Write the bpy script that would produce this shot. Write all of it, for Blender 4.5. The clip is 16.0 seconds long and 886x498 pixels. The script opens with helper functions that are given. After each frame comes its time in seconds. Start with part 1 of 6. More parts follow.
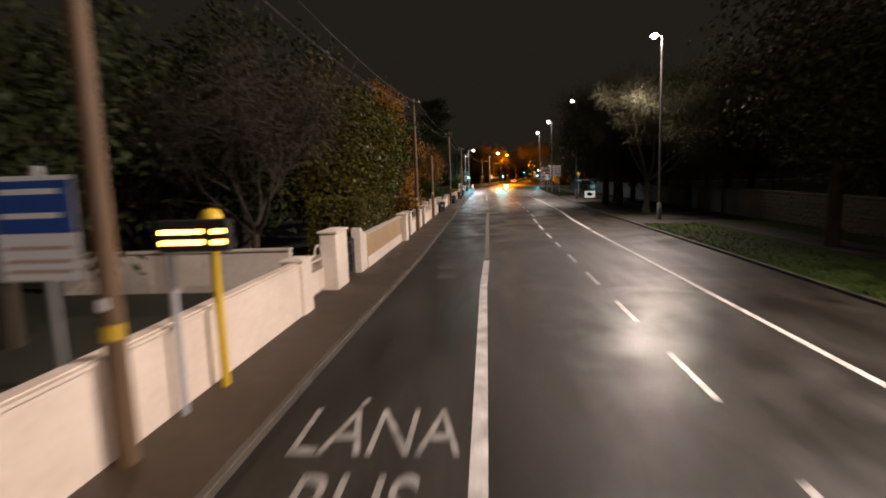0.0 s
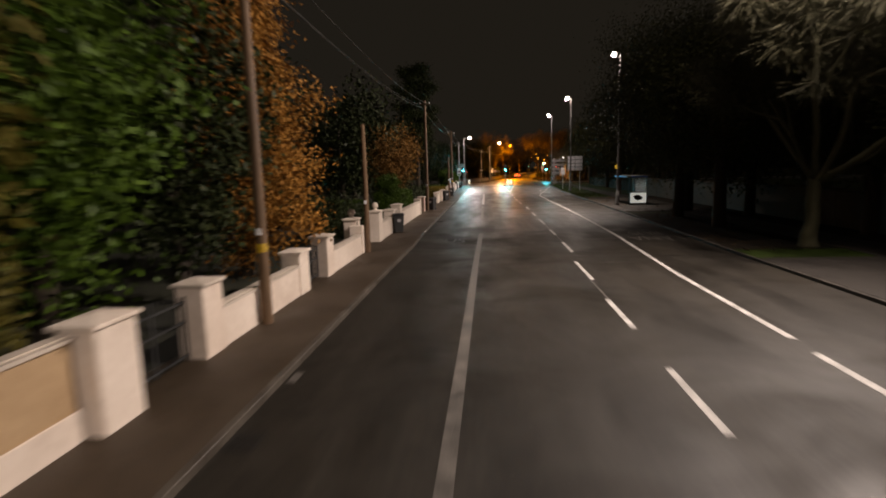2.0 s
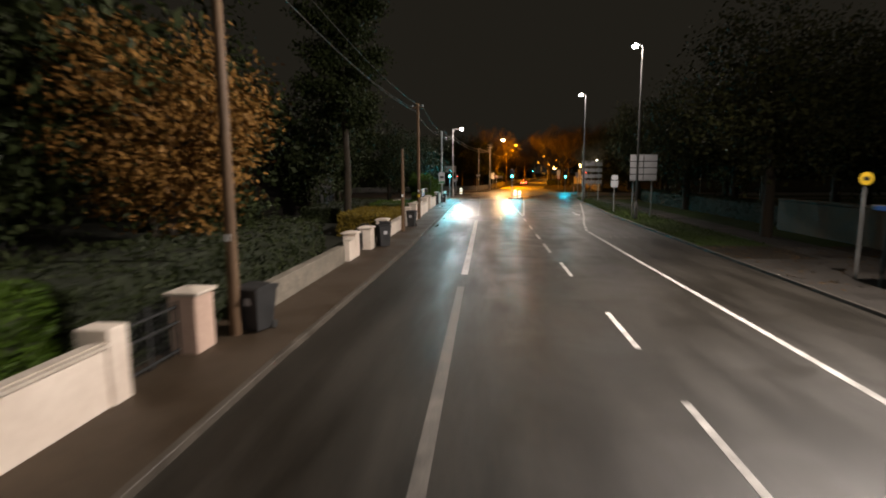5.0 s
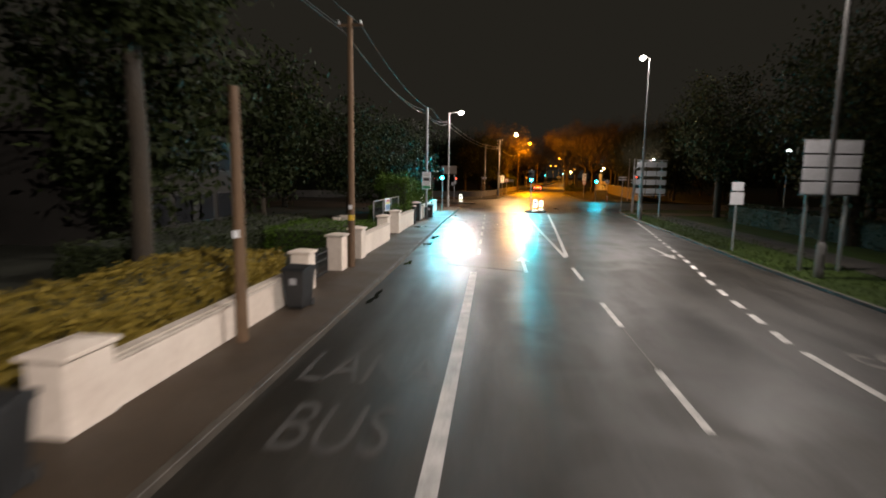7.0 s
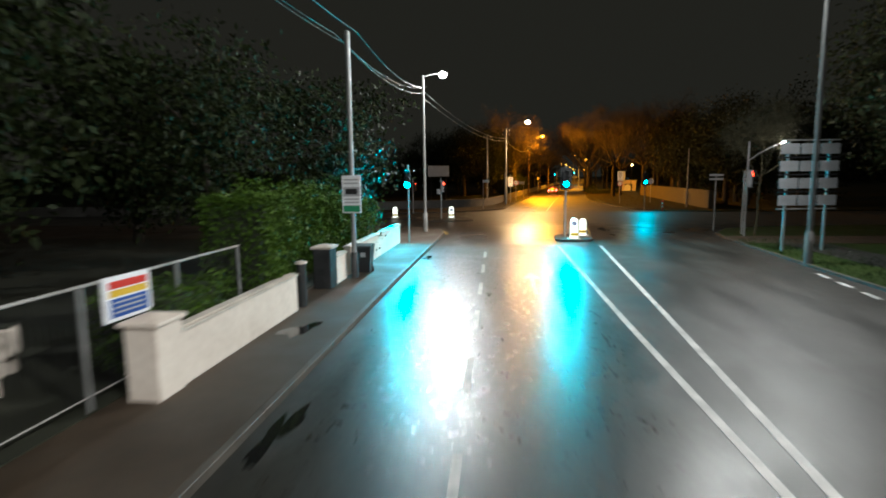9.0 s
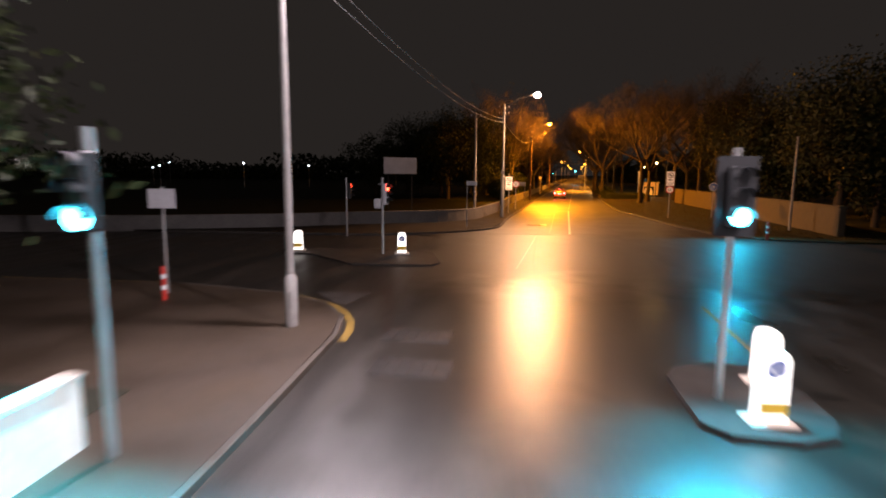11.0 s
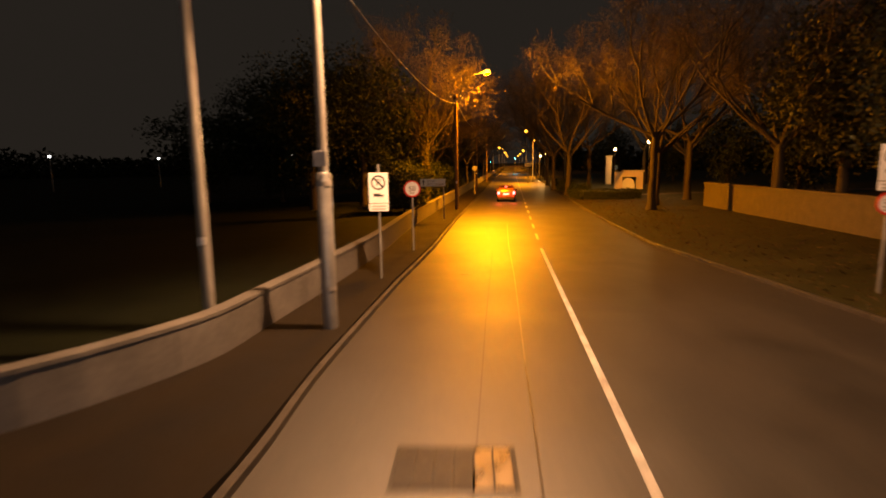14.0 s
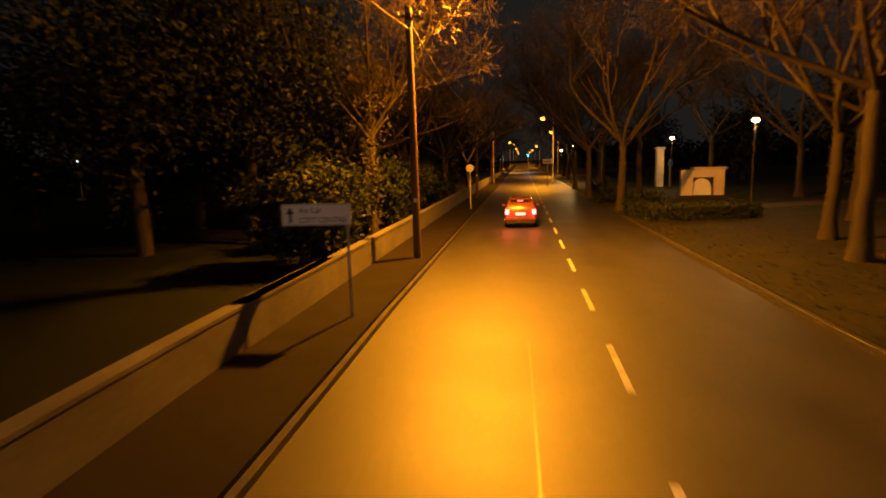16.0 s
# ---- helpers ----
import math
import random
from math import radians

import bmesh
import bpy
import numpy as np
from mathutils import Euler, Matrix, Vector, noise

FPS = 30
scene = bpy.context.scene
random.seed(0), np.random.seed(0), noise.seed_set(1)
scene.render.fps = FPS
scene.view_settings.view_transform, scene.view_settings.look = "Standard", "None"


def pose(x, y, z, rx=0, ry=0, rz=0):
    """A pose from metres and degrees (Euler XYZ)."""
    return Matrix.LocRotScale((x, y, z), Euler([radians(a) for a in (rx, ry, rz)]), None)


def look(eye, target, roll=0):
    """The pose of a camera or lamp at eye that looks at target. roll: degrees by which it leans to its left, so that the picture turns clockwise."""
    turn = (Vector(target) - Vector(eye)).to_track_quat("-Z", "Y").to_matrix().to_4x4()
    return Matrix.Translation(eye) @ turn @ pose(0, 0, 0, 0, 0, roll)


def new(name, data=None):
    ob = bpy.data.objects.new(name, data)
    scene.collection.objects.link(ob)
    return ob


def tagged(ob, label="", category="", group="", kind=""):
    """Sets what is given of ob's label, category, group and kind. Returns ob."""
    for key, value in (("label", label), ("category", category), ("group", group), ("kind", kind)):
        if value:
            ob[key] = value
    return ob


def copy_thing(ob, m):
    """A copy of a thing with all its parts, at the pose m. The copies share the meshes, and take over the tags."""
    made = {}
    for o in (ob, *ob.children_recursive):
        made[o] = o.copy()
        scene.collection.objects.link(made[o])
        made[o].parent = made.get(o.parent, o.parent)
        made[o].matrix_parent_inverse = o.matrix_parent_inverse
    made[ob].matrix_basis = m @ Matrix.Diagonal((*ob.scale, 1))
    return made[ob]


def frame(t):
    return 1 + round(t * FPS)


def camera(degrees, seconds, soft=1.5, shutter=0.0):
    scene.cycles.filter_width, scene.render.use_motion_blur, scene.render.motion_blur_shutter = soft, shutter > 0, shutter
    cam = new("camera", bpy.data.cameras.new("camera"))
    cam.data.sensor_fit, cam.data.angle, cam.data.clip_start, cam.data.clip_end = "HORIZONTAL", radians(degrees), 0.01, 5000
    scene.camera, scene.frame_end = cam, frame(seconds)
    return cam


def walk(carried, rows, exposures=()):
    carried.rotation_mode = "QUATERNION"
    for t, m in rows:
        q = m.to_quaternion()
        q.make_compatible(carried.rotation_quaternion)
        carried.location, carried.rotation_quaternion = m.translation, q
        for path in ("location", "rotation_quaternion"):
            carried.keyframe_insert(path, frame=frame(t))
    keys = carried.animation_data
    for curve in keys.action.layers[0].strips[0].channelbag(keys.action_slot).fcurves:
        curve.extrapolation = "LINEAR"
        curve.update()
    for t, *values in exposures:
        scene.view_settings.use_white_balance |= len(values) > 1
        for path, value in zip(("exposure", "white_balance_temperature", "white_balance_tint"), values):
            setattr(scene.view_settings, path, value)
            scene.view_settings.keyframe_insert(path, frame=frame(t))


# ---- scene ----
cam = camera(78.7, 16.0, soft=1.8, shutter=0.6)
PATH = [
    (0, (-0.161, -3.799, 3.719), (-0.326, -1.824, 3.452), -2.0),
    (0.5, (-0.096, 2.343, 3.744), (-0.267, 4.316, 3.459), -1.8),
    (1, (-0.031, 8.273, 3.687), (-0.201, 10.244, 3.389), -1.0),
    (1.5, (0.21, 14.342, 3.633), (0.043, 16.313, 3.339), -0.6),
    (2, (0.359, 20.347, 3.556), (0.191, 22.319, 3.265), -1.5),
    (2.5, (0.457, 26.32, 3.572), (0.286, 28.291, 3.276), -1.5),
    (3, (0.641, 32.28, 3.597), (0.474, 34.251, 3.306), -0.6),
    (3.5, (0.771, 38.196, 3.666), (0.607, 40.168, 3.373), -0.3),
    (4, (0.76, 44.047, 3.736), (0.596, 46.021, 3.456), -0.4),
    (6.3, (0.591, 69.883, 3.419), (0.411, 71.855, 3.139), 1.1),
    (6.5, (0.563, 72.13, 3.414), (0.381, 74.103, 3.142), 1.4),
    (7, (0.52, 77.735, 3.459), (0.333, 79.708, 3.188), 0.9),
    (7.5, (0.493, 83.501, 3.469), (0.3, 85.474, 3.201), 0.5),
    (8, (0.433, 89.303, 3.545), (0.235, 91.275, 3.277), 0.4),
    (8.5, (0.45, 95.026, 3.577), (0.243, 96.998, 3.313), -0.2),
    (9, (0.361, 100.629, 3.56), (0.149, 102.601, 3.298), -0.7),
    (9.2, (0.27, 102.793, 3.562), (0.06, 104.765, 3.301), -0.7),
    (11.3, (0.264, 126.353, 3.761), (0.083, 128.325, 3.484), 0.5),
    (11.5, (0.327, 128.61, 3.771), (0.157, 130.584, 3.495), 0.1),
    (12, (0.632, 134.272, 3.783), (0.501, 136.248, 3.505), -0.5),
    (12.5, (1.091, 140.148, 3.771), (1.014, 142.125, 3.485), 0.2),
    (13, (1.73, 145.948, 3.746), (1.697, 147.926, 3.457), 0.5),
    (13.5, (2.495, 151.805, 3.752), (2.505, 153.78, 3.437), -0.2),
    (14, (3.32, 157.341, 3.744), (3.361, 159.316, 3.431), -0.9),
    (14.5, (4.13, 163.076, 3.694), (4.183, 165.054, 3.402), -0.7),
    (15, (4.872, 168.816, 3.622), (4.919, 170.794, 3.328), -1.8),
    (15.5, (5.593, 174.385, 3.637), (5.612, 176.362, 3.331), -2.3),
    (16, (6.346, 180.025, 3.623), (6.342, 181.999, 3.306), -1.8),
]
walk(cam, [(t, look(eye, target, roll)) for t, eye, target, roll in PATH], [(0.0, 0.08, 7600, 8), (1.5, 0.0, 7600, 8), (2.5, -0.28, 7900, 3), (3.5, -0.1, 8000, -2), (4.5, -0.05, 7500, 0), (6.5, 0.26, 6900, 1), (8.0, 0.3, 6700, -5), (9.2, 0.3, 6000, -11), (11.3, 0.5, 6600, 21), (12.5, 0.34, 8000, 21), (14.0, 0.28, 7300, 14), (15.0, 0.08, 6700, 11), (16.0, -0.1, 6300, 9)])

# ---- sky and exposure ----
world = bpy.data.worlds.new("night_sky")
world.use_nodes = True
scene.world = world
bg = world.node_tree.nodes["Background"]
bg.inputs["Color"].default_value = (0.0215, 0.0186, 0.0158, 1)
bg.inputs["Strength"].default_value = 0.62
LED = (1.0, 0.875, 0.9)
WARM = (1.0, 0.52, 0.25)
SODIUM = (1.0, 0.315, 0.008)
CYAN = (0.0, 0.68, 1.0)
P_LED, P_SOD = 31000.0, 39000.0


# ---- materials ----
def surface(name, a, b, scale=1.5, rough=(0.6, 0.85), bump=0.3, grain=60.0, metal=0.0, spec=0.5, stretch=None, island=0.0, even=False):
    m = bpy.data.materials.new(name)
    m.use_nodes = True
    nt = m.node_tree
    n, l = nt.nodes, nt.links
    p = n["Principled BSDF"]
    geo = n.new("ShaderNodeNewGeometry")
    pos = geo.outputs["Position"]
    if stretch:
        vm = n.new("ShaderNodeVectorMath")
        vm.operation = "MULTIPLY"
        l.new(pos, vm.inputs[0])
        vm.inputs[1].default_value = stretch
        pos = vm.outputs[0]
    big, small, fine = (n.new("ShaderNodeTexNoise") for _ in range(3))
    for node, s, d in ((big, scale, 4), (small, scale * 11, 3), (fine, grain, 2)):
        node.inputs["Scale"].default_value, node.inputs["Detail"].default_value = s, d
        l.new(geo.outputs["Position"] if even and node is fine else pos, node.inputs["Vector"])
    add = n.new("ShaderNodeMath")
    add.operation = "MULTIPLY_ADD"
    l.new(small.outputs["Fac"], add.inputs[0])
    add.inputs[1].default_value = 0.55
    l.new(big.outputs["Fac"], add.inputs[2])
    last = add.outputs[0]
    if island:
        mi = n.new("ShaderNodeMath")
        mi.operation = "MULTIPLY_ADD"
        l.new(geo.outputs["Random Per Island"], mi.inputs[0])
        mi.inputs[1].default_value = island
        l.new(last, mi.inputs[2])
        last = mi.outputs[0]
    ramp = n.new("ShaderNodeMapRange")
    ramp.inputs["From Min"].default_value, ramp.inputs["From Max"].default_value = 0.45, 1.1 + island
    l.new(last, ramp.inputs["Value"])
    mix = n.new("ShaderNodeMix")
    mix.data_type = "RGBA"
    mix.inputs["A"].default_value, mix.inputs["B"].default_value = (*a, 1), (*b, 1)
    l.new(ramp.outputs[0], mix.inputs["Factor"])
    l.new(mix.outputs["Result"], p.inputs["Base Color"])
    rr = n.new("ShaderNodeMapRange")
    rr.inputs["From Min"].default_value, rr.inputs["From Max"].default_value = 0.35, 0.65
    rr.inputs["To Min"].default_value, rr.inputs["To Max"].default_value = rough
    l.new(big.outputs["Fac"], rr.inputs["Value"])
    l.new(rr.outputs[0], p.inputs["Roughness"])
    if bump:
        bp = n.new("ShaderNodeBump")
        bp.inputs["Strength"].default_value, bp.inputs["Distance"].default_value = bump, 0.01
        l.new(fine.outputs["Fac"], bp.inputs["Height"])
        l.new(bp.outputs[0], p.inputs["Normal"])
    p.inputs["Metallic"].default_value = metal
    p.inputs["Specular IOR Level"].default_value = spec
    return m


def glow(name, color, strength):
    m = bpy.data.materials.new(name)
    m.use_nodes = True
    p = m.node_tree.nodes["Principled BSDF"]
    p.inputs["Base Color"].default_value = (*[0.2 + 0.6 * c for c in color], 1)
    p.inputs["Emission Color"].default_value = (*color, 1)
    p.inputs["Emission Strength"].default_value = strength
    m.cycles.emission_sampling = "NONE"
    return m


def glass(name, tint, rough=0.05):
    m = bpy.data.materials.new(name)
    m.use_nodes = True
    p = m.node_tree.nodes["Principled BSDF"]
    p.inputs["Base Color"].default_value = (*tint, 1)
    p.inputs["Roughness"].default_value = rough
    p.inputs["Transmission Weight"].default_value = 0.9
    p.inputs["IOR"].default_value = 1.45
    return m


ASPHALT = surface("wet_asphalt", (0.0065, 0.0054, 0.004), (0.03, 0.0248, 0.0182), 0.55, (0.4, 0.6), 0.34, 48, spec=0.5, stretch=(1.7, 0.27, 1), even=True)


def polish(m, y0, y1, x0, x1, rough, soft, spec, full=1.0, patchy=0.0):
    """Another wetness and gloss over a stretch of road, with soft ragged edges."""
    n, l = m.node_tree.nodes, m.node_tree.links
    p = n["Principled BSDF"]
    before = p.inputs["Roughness"].links[0].from_socket
    geo, noise = n.new("ShaderNodeNewGeometry"), n.new("ShaderNodeTexNoise")
    noise.inputs["Scale"].default_value, noise.inputs["Detail"].default_value = 0.6, 2
    l.new(geo.outputs["Position"], noise.inputs["Vector"])
    shift = n.new("ShaderNodeVectorMath")
    shift.operation = "MULTIPLY_ADD"
    l.new(noise.outputs["Color"], shift.inputs[0])
    shift.inputs[1].default_value = (1.6, 9.0, 0)
    l.new(geo.outputs["Position"], shift.inputs[2])
    sep = n.new("ShaderNodeSeparateXYZ")
    l.new(shift.outputs[0], sep.inputs[0])
    last = None
    for axis, lo, hi in (("Y", y0 + 4.5, y0 + 4.5 + soft), ("Y", y1 + 4.5, y1 + 4.5 - soft), ("X", x0 + 0.8, x0 + 1.6), ("X", x1 + 0.8, x1)):
        r = n.new("ShaderNodeMapRange")
        r.interpolation_type = "SMOOTHSTEP"
        r.inputs["From Min"].default_value, r.inputs["From Max"].default_value = lo, hi
        l.new(sep.outputs[axis], r.inputs["Value"])
        if last is None:
            last = r.outputs[0]
        else:
            mu = n.new("ShaderNodeMath")
            mu.operation = "MULTIPLY"
            l.new(last, mu.inputs[0])
            l.new(r.outputs[0], mu.inputs[1])
            last = mu.outputs[0]
    if patchy:
        wet, level, both = n.new("ShaderNodeTexNoise"), n.new("ShaderNodeMapRange"), n.new("ShaderNodeMath")
        wet.inputs["Scale"].default_value, wet.inputs["Detail"].default_value = patchy, 5
        wet.inputs["Distortion"].default_value = 0.6
        l.new(geo.outputs["Position"], wet.inputs["Vector"])
        level.inputs["From Min"].default_value, level.inputs["From Max"].default_value = 0.38, 0.7
        l.new(wet.outputs["Fac"], level.inputs["Value"])
        both.operation = "MULTIPLY"
        l.new(last, both.inputs[0])
        l.new(level.outputs[0], both.inputs[1])
        last = both.outputs[0]
    part_way = n.new("ShaderNodeMath")
    part_way.operation = "MULTIPLY"
    l.new(last, part_way.inputs[0])
    part_way.inputs[1].default_value = full
    mix = n.new("ShaderNodeMix")
    l.new(part_way.outputs[0], mix.inputs["Factor"])
    l.new(before, mix.inputs["A"])
    mix.inputs["B"].default_value = rough
    l.new(mix.outputs["Result"], p.inputs["Roughness"])
    sp = n.new("ShaderNodeMix")
    l.new(last, sp.inputs["Factor"])
    sp.inputs["A"].default_value = p.inputs["Specular IOR Level"].default_value
    if p.inputs["Specular IOR Level"].links:
        l.new(p.inputs["Specular IOR Level"].links[0].from_socket, sp.inputs["A"])
    sp.inputs["B"].default_value = spec
    l.new(sp.outputs["Result"], p.inputs["Specular IOR Level"])


polish(ASPHALT, 92, 131, -3.2, 3.6, 0.37, 12, 0.85, 0.9)
polish(ASPHALT, 99, 131, -3.2, 3.6, 0.2, 10, 0.95, 0.8, 6.5)
polish(ASPHALT, 127, 160, -2.5, 8, 0.31, 5, 1.0, 0.9)
polish(ASPHALT, 131, 145, 6.5, 18, 0.2, 4, 0.7, 0.9, 0.6)
polish(ASPHALT, 58, 78, 4.5, 12, 0.33, 4, 0.95, 0.9, 0.5)
polish(ASPHALT, 18, 58, -12, 22, 0.75, 10, 0.16, 0.95, 0.33)
polish(ASPHALT, 56, 98, 0.6, 6.6, 0.36, 8, 0.75, 0.9, 0.42)
polish(ASPHALT, 92, 130, 2.6, 14, 0.38, 8, 0.66, 0.9, 0.42)
polish(ASPHALT, -30, 18, 0.8, 12, 0.27, 6, 0.75, 0.95, 0.42)
polish(ASPHALT, 138, 420, -3, 60, 0.56, 6, 0.8, 0.7)
polish(ASPHALT, 155, 236, -3, 22, 0.55, 5, 1.0, 0.85)
polish(ASPHALT, 150, 236, -3, 22, 0.42, 6, 1.0, 0.5, 0.42)
FOOTPATH = surface("damp_footpath_tarmac", (0.028, 0.0175, 0.009), (0.058, 0.038, 0.021), 0.5, (0.55, 0.85), 0.4, 70)
KERB = surface("kerb_concrete", (0.032, 0.026, 0.02), (0.095, 0.079, 0.062), 1.2, (0.5, 0.8), 0.3, 50)
PAINT = surface("road_paint", (0.16, 0.15, 0.14), (0.72, 0.69, 0.66), 2.2, (0.45, 0.7), 0.25, 45)
WORN = surface("worn_road_paint", (0.03, 0.028, 0.026), (0.20, 0.18, 0.16), 2.4, (0.45, 0.7), 0.25, 45)
FAINT = surface("faint_road_paint", (0.014, 0.0135, 0.013), (0.085, 0.077, 0.07), 3.0, (0.5, 0.7), 0.25, 45)
WORN_WHITE = surface("worn_white_lane_paint", (0.06, 0.056, 0.052), (0.42, 0.39, 0.36), 3.0, (0.45, 0.7), 0.25, 45)
KERB_OLD = surface("old_dark_kerb", (0.018, 0.015, 0.012), (0.055, 0.046, 0.036), 1.2, (0.5, 0.8), 0.3, 50)
PUDDLE = surface("puddle_water", (0.006, 0.006, 0.006), (0.012, 0.012, 0.012), 1.5, (0.03, 0.08), 0.0, 20, spec=0.6)
YELLOW = surface("yellow_road_paint", (0.1, 0.062, 0.012), (0.36, 0.225, 0.04), 2.0, (0.5, 0.7), 0.25, 45)
EARTH = surface("dark_earth_and_grass", (0.010, 0.011, 0.006), (0.026, 0.028, 0.012), 0.5, (0.8, 0.95), 0.6, 25)
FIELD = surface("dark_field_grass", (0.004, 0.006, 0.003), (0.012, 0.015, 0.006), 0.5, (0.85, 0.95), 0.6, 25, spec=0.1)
# darker than the steel: columns standing unlit, put into their colour
COLUMN = surface("unlit_lamp_column", (0.09, 0.088, 0.085), (0.17, 0.165, 0.16), 1.5, (0.5, 0.7), 0.2, 40)
# litter ground with shade put into its colour, darker than wet soil
LITTER_SHADED = surface("shaded_litter_ground", (0.0055, 0.0039, 0.002), (0.017, 0.0117, 0.0057), 0.9, (0.8, 0.95), 0.7, 30, spec=0.2)
GRASS = surface("verge_grass", (0.011, 0.02, 0.003), (0.033, 0.053, 0.009), 0.8, (0.7, 0.9), 0.7, 35, spec=0.12, island=0.35)
ROUGH_GRASS = surface("rough_wet_grass", (0.010, 0.0115, 0.002), (0.034, 0.032, 0.007), 0.6, (0.75, 0.92), 0.8, 32, spec=0.2)
RENDER = surface("white_wall_paint", (0.6, 0.5, 0.42), (0.83, 0.735, 0.645), 0.7, (0.65, 0.85), 0.25, 35)
TAN = surface("tan_wall_render", (0.33, 0.215, 0.115), (0.5, 0.355, 0.21), 0.8, (0.75, 0.9), 0.5, 30)
PEACH = surface("peach_wall_paint", (0.58, 0.475, 0.39), (0.8, 0.69, 0.6), 0.6, (0.65, 0.85), 0.25, 35)
PINK = surface("pink_pier_paint", (0.42, 0.29, 0.23), (0.6, 0.44, 0.36), 0.9, (0.65, 0.85), 0.25, 35)
COPING = surface("coping_concrete", (0.42, 0.36, 0.3), (0.68, 0.60, 0.52), 1.5, (0.6, 0.85), 0.35, 40)
STONE = surface("grey_field_stone", (0.10, 0.088, 0.07), (0.27, 0.235, 0.19), 2.2, (0.7, 0.9), 0.9, 9)
STONE_OLD = surface("old_dark_stone", (0.045, 0.037, 0.024), (0.125, 0.102, 0.068), 2.2, (0.7, 0.9), 0.9, 9)
STONE_WALL = surface("lichened_wall_stone", (0.045, 0.036, 0.024), (0.13, 0.105, 0.07), 2.6, (0.7, 0.9), 0.9, 9)
GREYWALL = surface("grey_rendered_wall", (0.065, 0.061, 0.057), (0.17, 0.16, 0.148), 0.8, (0.7, 0.9), 0.5, 25)
BARK = surface("tree_bark", (0.018, 0.013, 0.008), (0.054, 0.04, 0.025), 3.0, (0.75, 0.95), 0.9, 22, stretch=(1, 1, 0.3))
LEAF = surface("evergreen_leaf", (0.022, 0.026, 0.004), (0.135, 0.112, 0.02), 0.5, (0.45, 0.7), 0.0, 20, spec=0.15, island=0.9)
LEAF_COPPER = surface("copper_brown_leaf", (0.09, 0.042, 0.01), (0.26, 0.135, 0.035), 0.6, (0.55, 0.8), 0.0, 20, spec=0.15, island=0.8)
LEAF_OLIVE = surface("olive_street_leaf", (0.018, 0.021, 0.007), (0.068, 0.07, 0.026), 0.5, (0.5, 0.7), 0.0, 20, spec=0.15, island=0.8)
LEAF_DARK = surface("dark_evergreen_leaf", (0.008, 0.014, 0.004), (0.034, 0.043, 0.014), 0.5, (0.5, 0.7), 0.0, 20, spec=0.15, island=0.8)
LEAF_HEDGE = surface("hedge_leaf", (0.022, 0.05, 0.005), (0.08, 0.135, 0.016), 0.8, (0.45, 0.7), 0.0, 20, spec=0.15, island=0.8)
LEAF_BROWN = surface("brown_beech_leaf", (0.16, 0.068, 0.012), (0.42, 0.2, 0.045), 0.6, (0.55, 0.8), 0.0, 20, spec=0.15, island=0.8)
LEAF_WARM = surface("yellowing_hedge_leaf", (0.1, 0.075, 0.012), (0.27, 0.19, 0.034), 0.8, (0.5, 0.7), 0.0, 20, spec=0.15, island=0.8)
LEAF_RUST = surface("rusty_brown_leaf", (0.035, 0.02, 0.008), (0.105, 0.06, 0.022), 0.6, (0.55, 0.8), 0.0, 20, spec=0.15, island=0.8)
# bark colour raised to hold the light limbs catch from a street lamp
PALE_BARK = surface("lamplit_pale_bark", (0.036, 0.035, 0.018), (0.1, 0.092, 0.048), 2.5, (0.75, 0.95), 0.9, 22, stretch=(1, 1, 0.3))
TWIG = surface("pale_twig_bark", (0.06, 0.045, 0.028), (0.16, 0.12, 0.075), 3.0, (0.75, 0.95), 0.0, 22)
PATH_DARK = surface("dark_damp_path", (0.009, 0.007, 0.005), (0.022, 0.017, 0.0125), 0.6, (0.6, 0.85), 0.4, 60)
POLE_WOOD = surface("creosoted_pole", (0.075, 0.042, 0.022), (0.19, 0.115, 0.062), 2.0, (0.6, 0.85), 0.6, 40, stretch=(1, 1, 0.15))
GREY_WOOD = surface("weathered_grey_pole", (0.2, 0.19, 0.175), (0.36, 0.345, 0.32), 2.0, (0.6, 0.85), 0.6, 40, stretch=(1, 1, 0.15))
STEEL = surface("galvanised_steel", (0.28, 0.28, 0.28), (0.42, 0.42, 0.41), 2.0, (0.35, 0.55), 0.1, 60, metal=0.6)
PAINTED = surface("white_painted_column", (0.24, 0.225, 0.21), (0.42, 0.40, 0.38), 1.5, (0.4, 0.6), 0.2, 40)
DARKMETAL = surface("dark_painted_metal", (0.015, 0.016, 0.017), (0.035, 0.036, 0.037), 2.0, (0.35, 0.6), 0.15, 60)
BINPLASTIC = surface("dark_bin_plastic", (0.014, 0.015, 0.016), (0.034, 0.034, 0.035), 2.0, (0.4, 0.6), 0.2, 70)
SIGNWHITE = surface("sign_face_white", (0.78, 0.78, 0.8), (0.9, 0.9, 0.92), 1.0, (0.35, 0.5), 0.0, 60)
SIGNGREY = surface("sign_back_grey", (0.33, 0.33, 0.345), (0.47, 0.47, 0.49), 1.0, (0.4, 0.6), 0.0, 60)
SIGNBLACK = surface("sign_black", (0.012, 0.012, 0.013), (0.02, 0.02, 0.022), 1.0, (0.4, 0.6), 0.0, 60)
SIGNRED = surface("sign_red", (0.5, 0.025, 0.015), (0.62, 0.05, 0.03), 1.0, (0.35, 0.5), 0.0, 60)
SIGNBLUE = surface("sign_blue", (0.012, 0.055, 0.26), (0.03, 0.10, 0.38), 1.0, (0.35, 0.5), 0.0, 60)
SIGNYELLOW = surface("sign_yellow", (0.6, 0.38, 0.02), (0.75, 0.5, 0.05), 1.0, (0.35, 0.5), 0.0, 60)
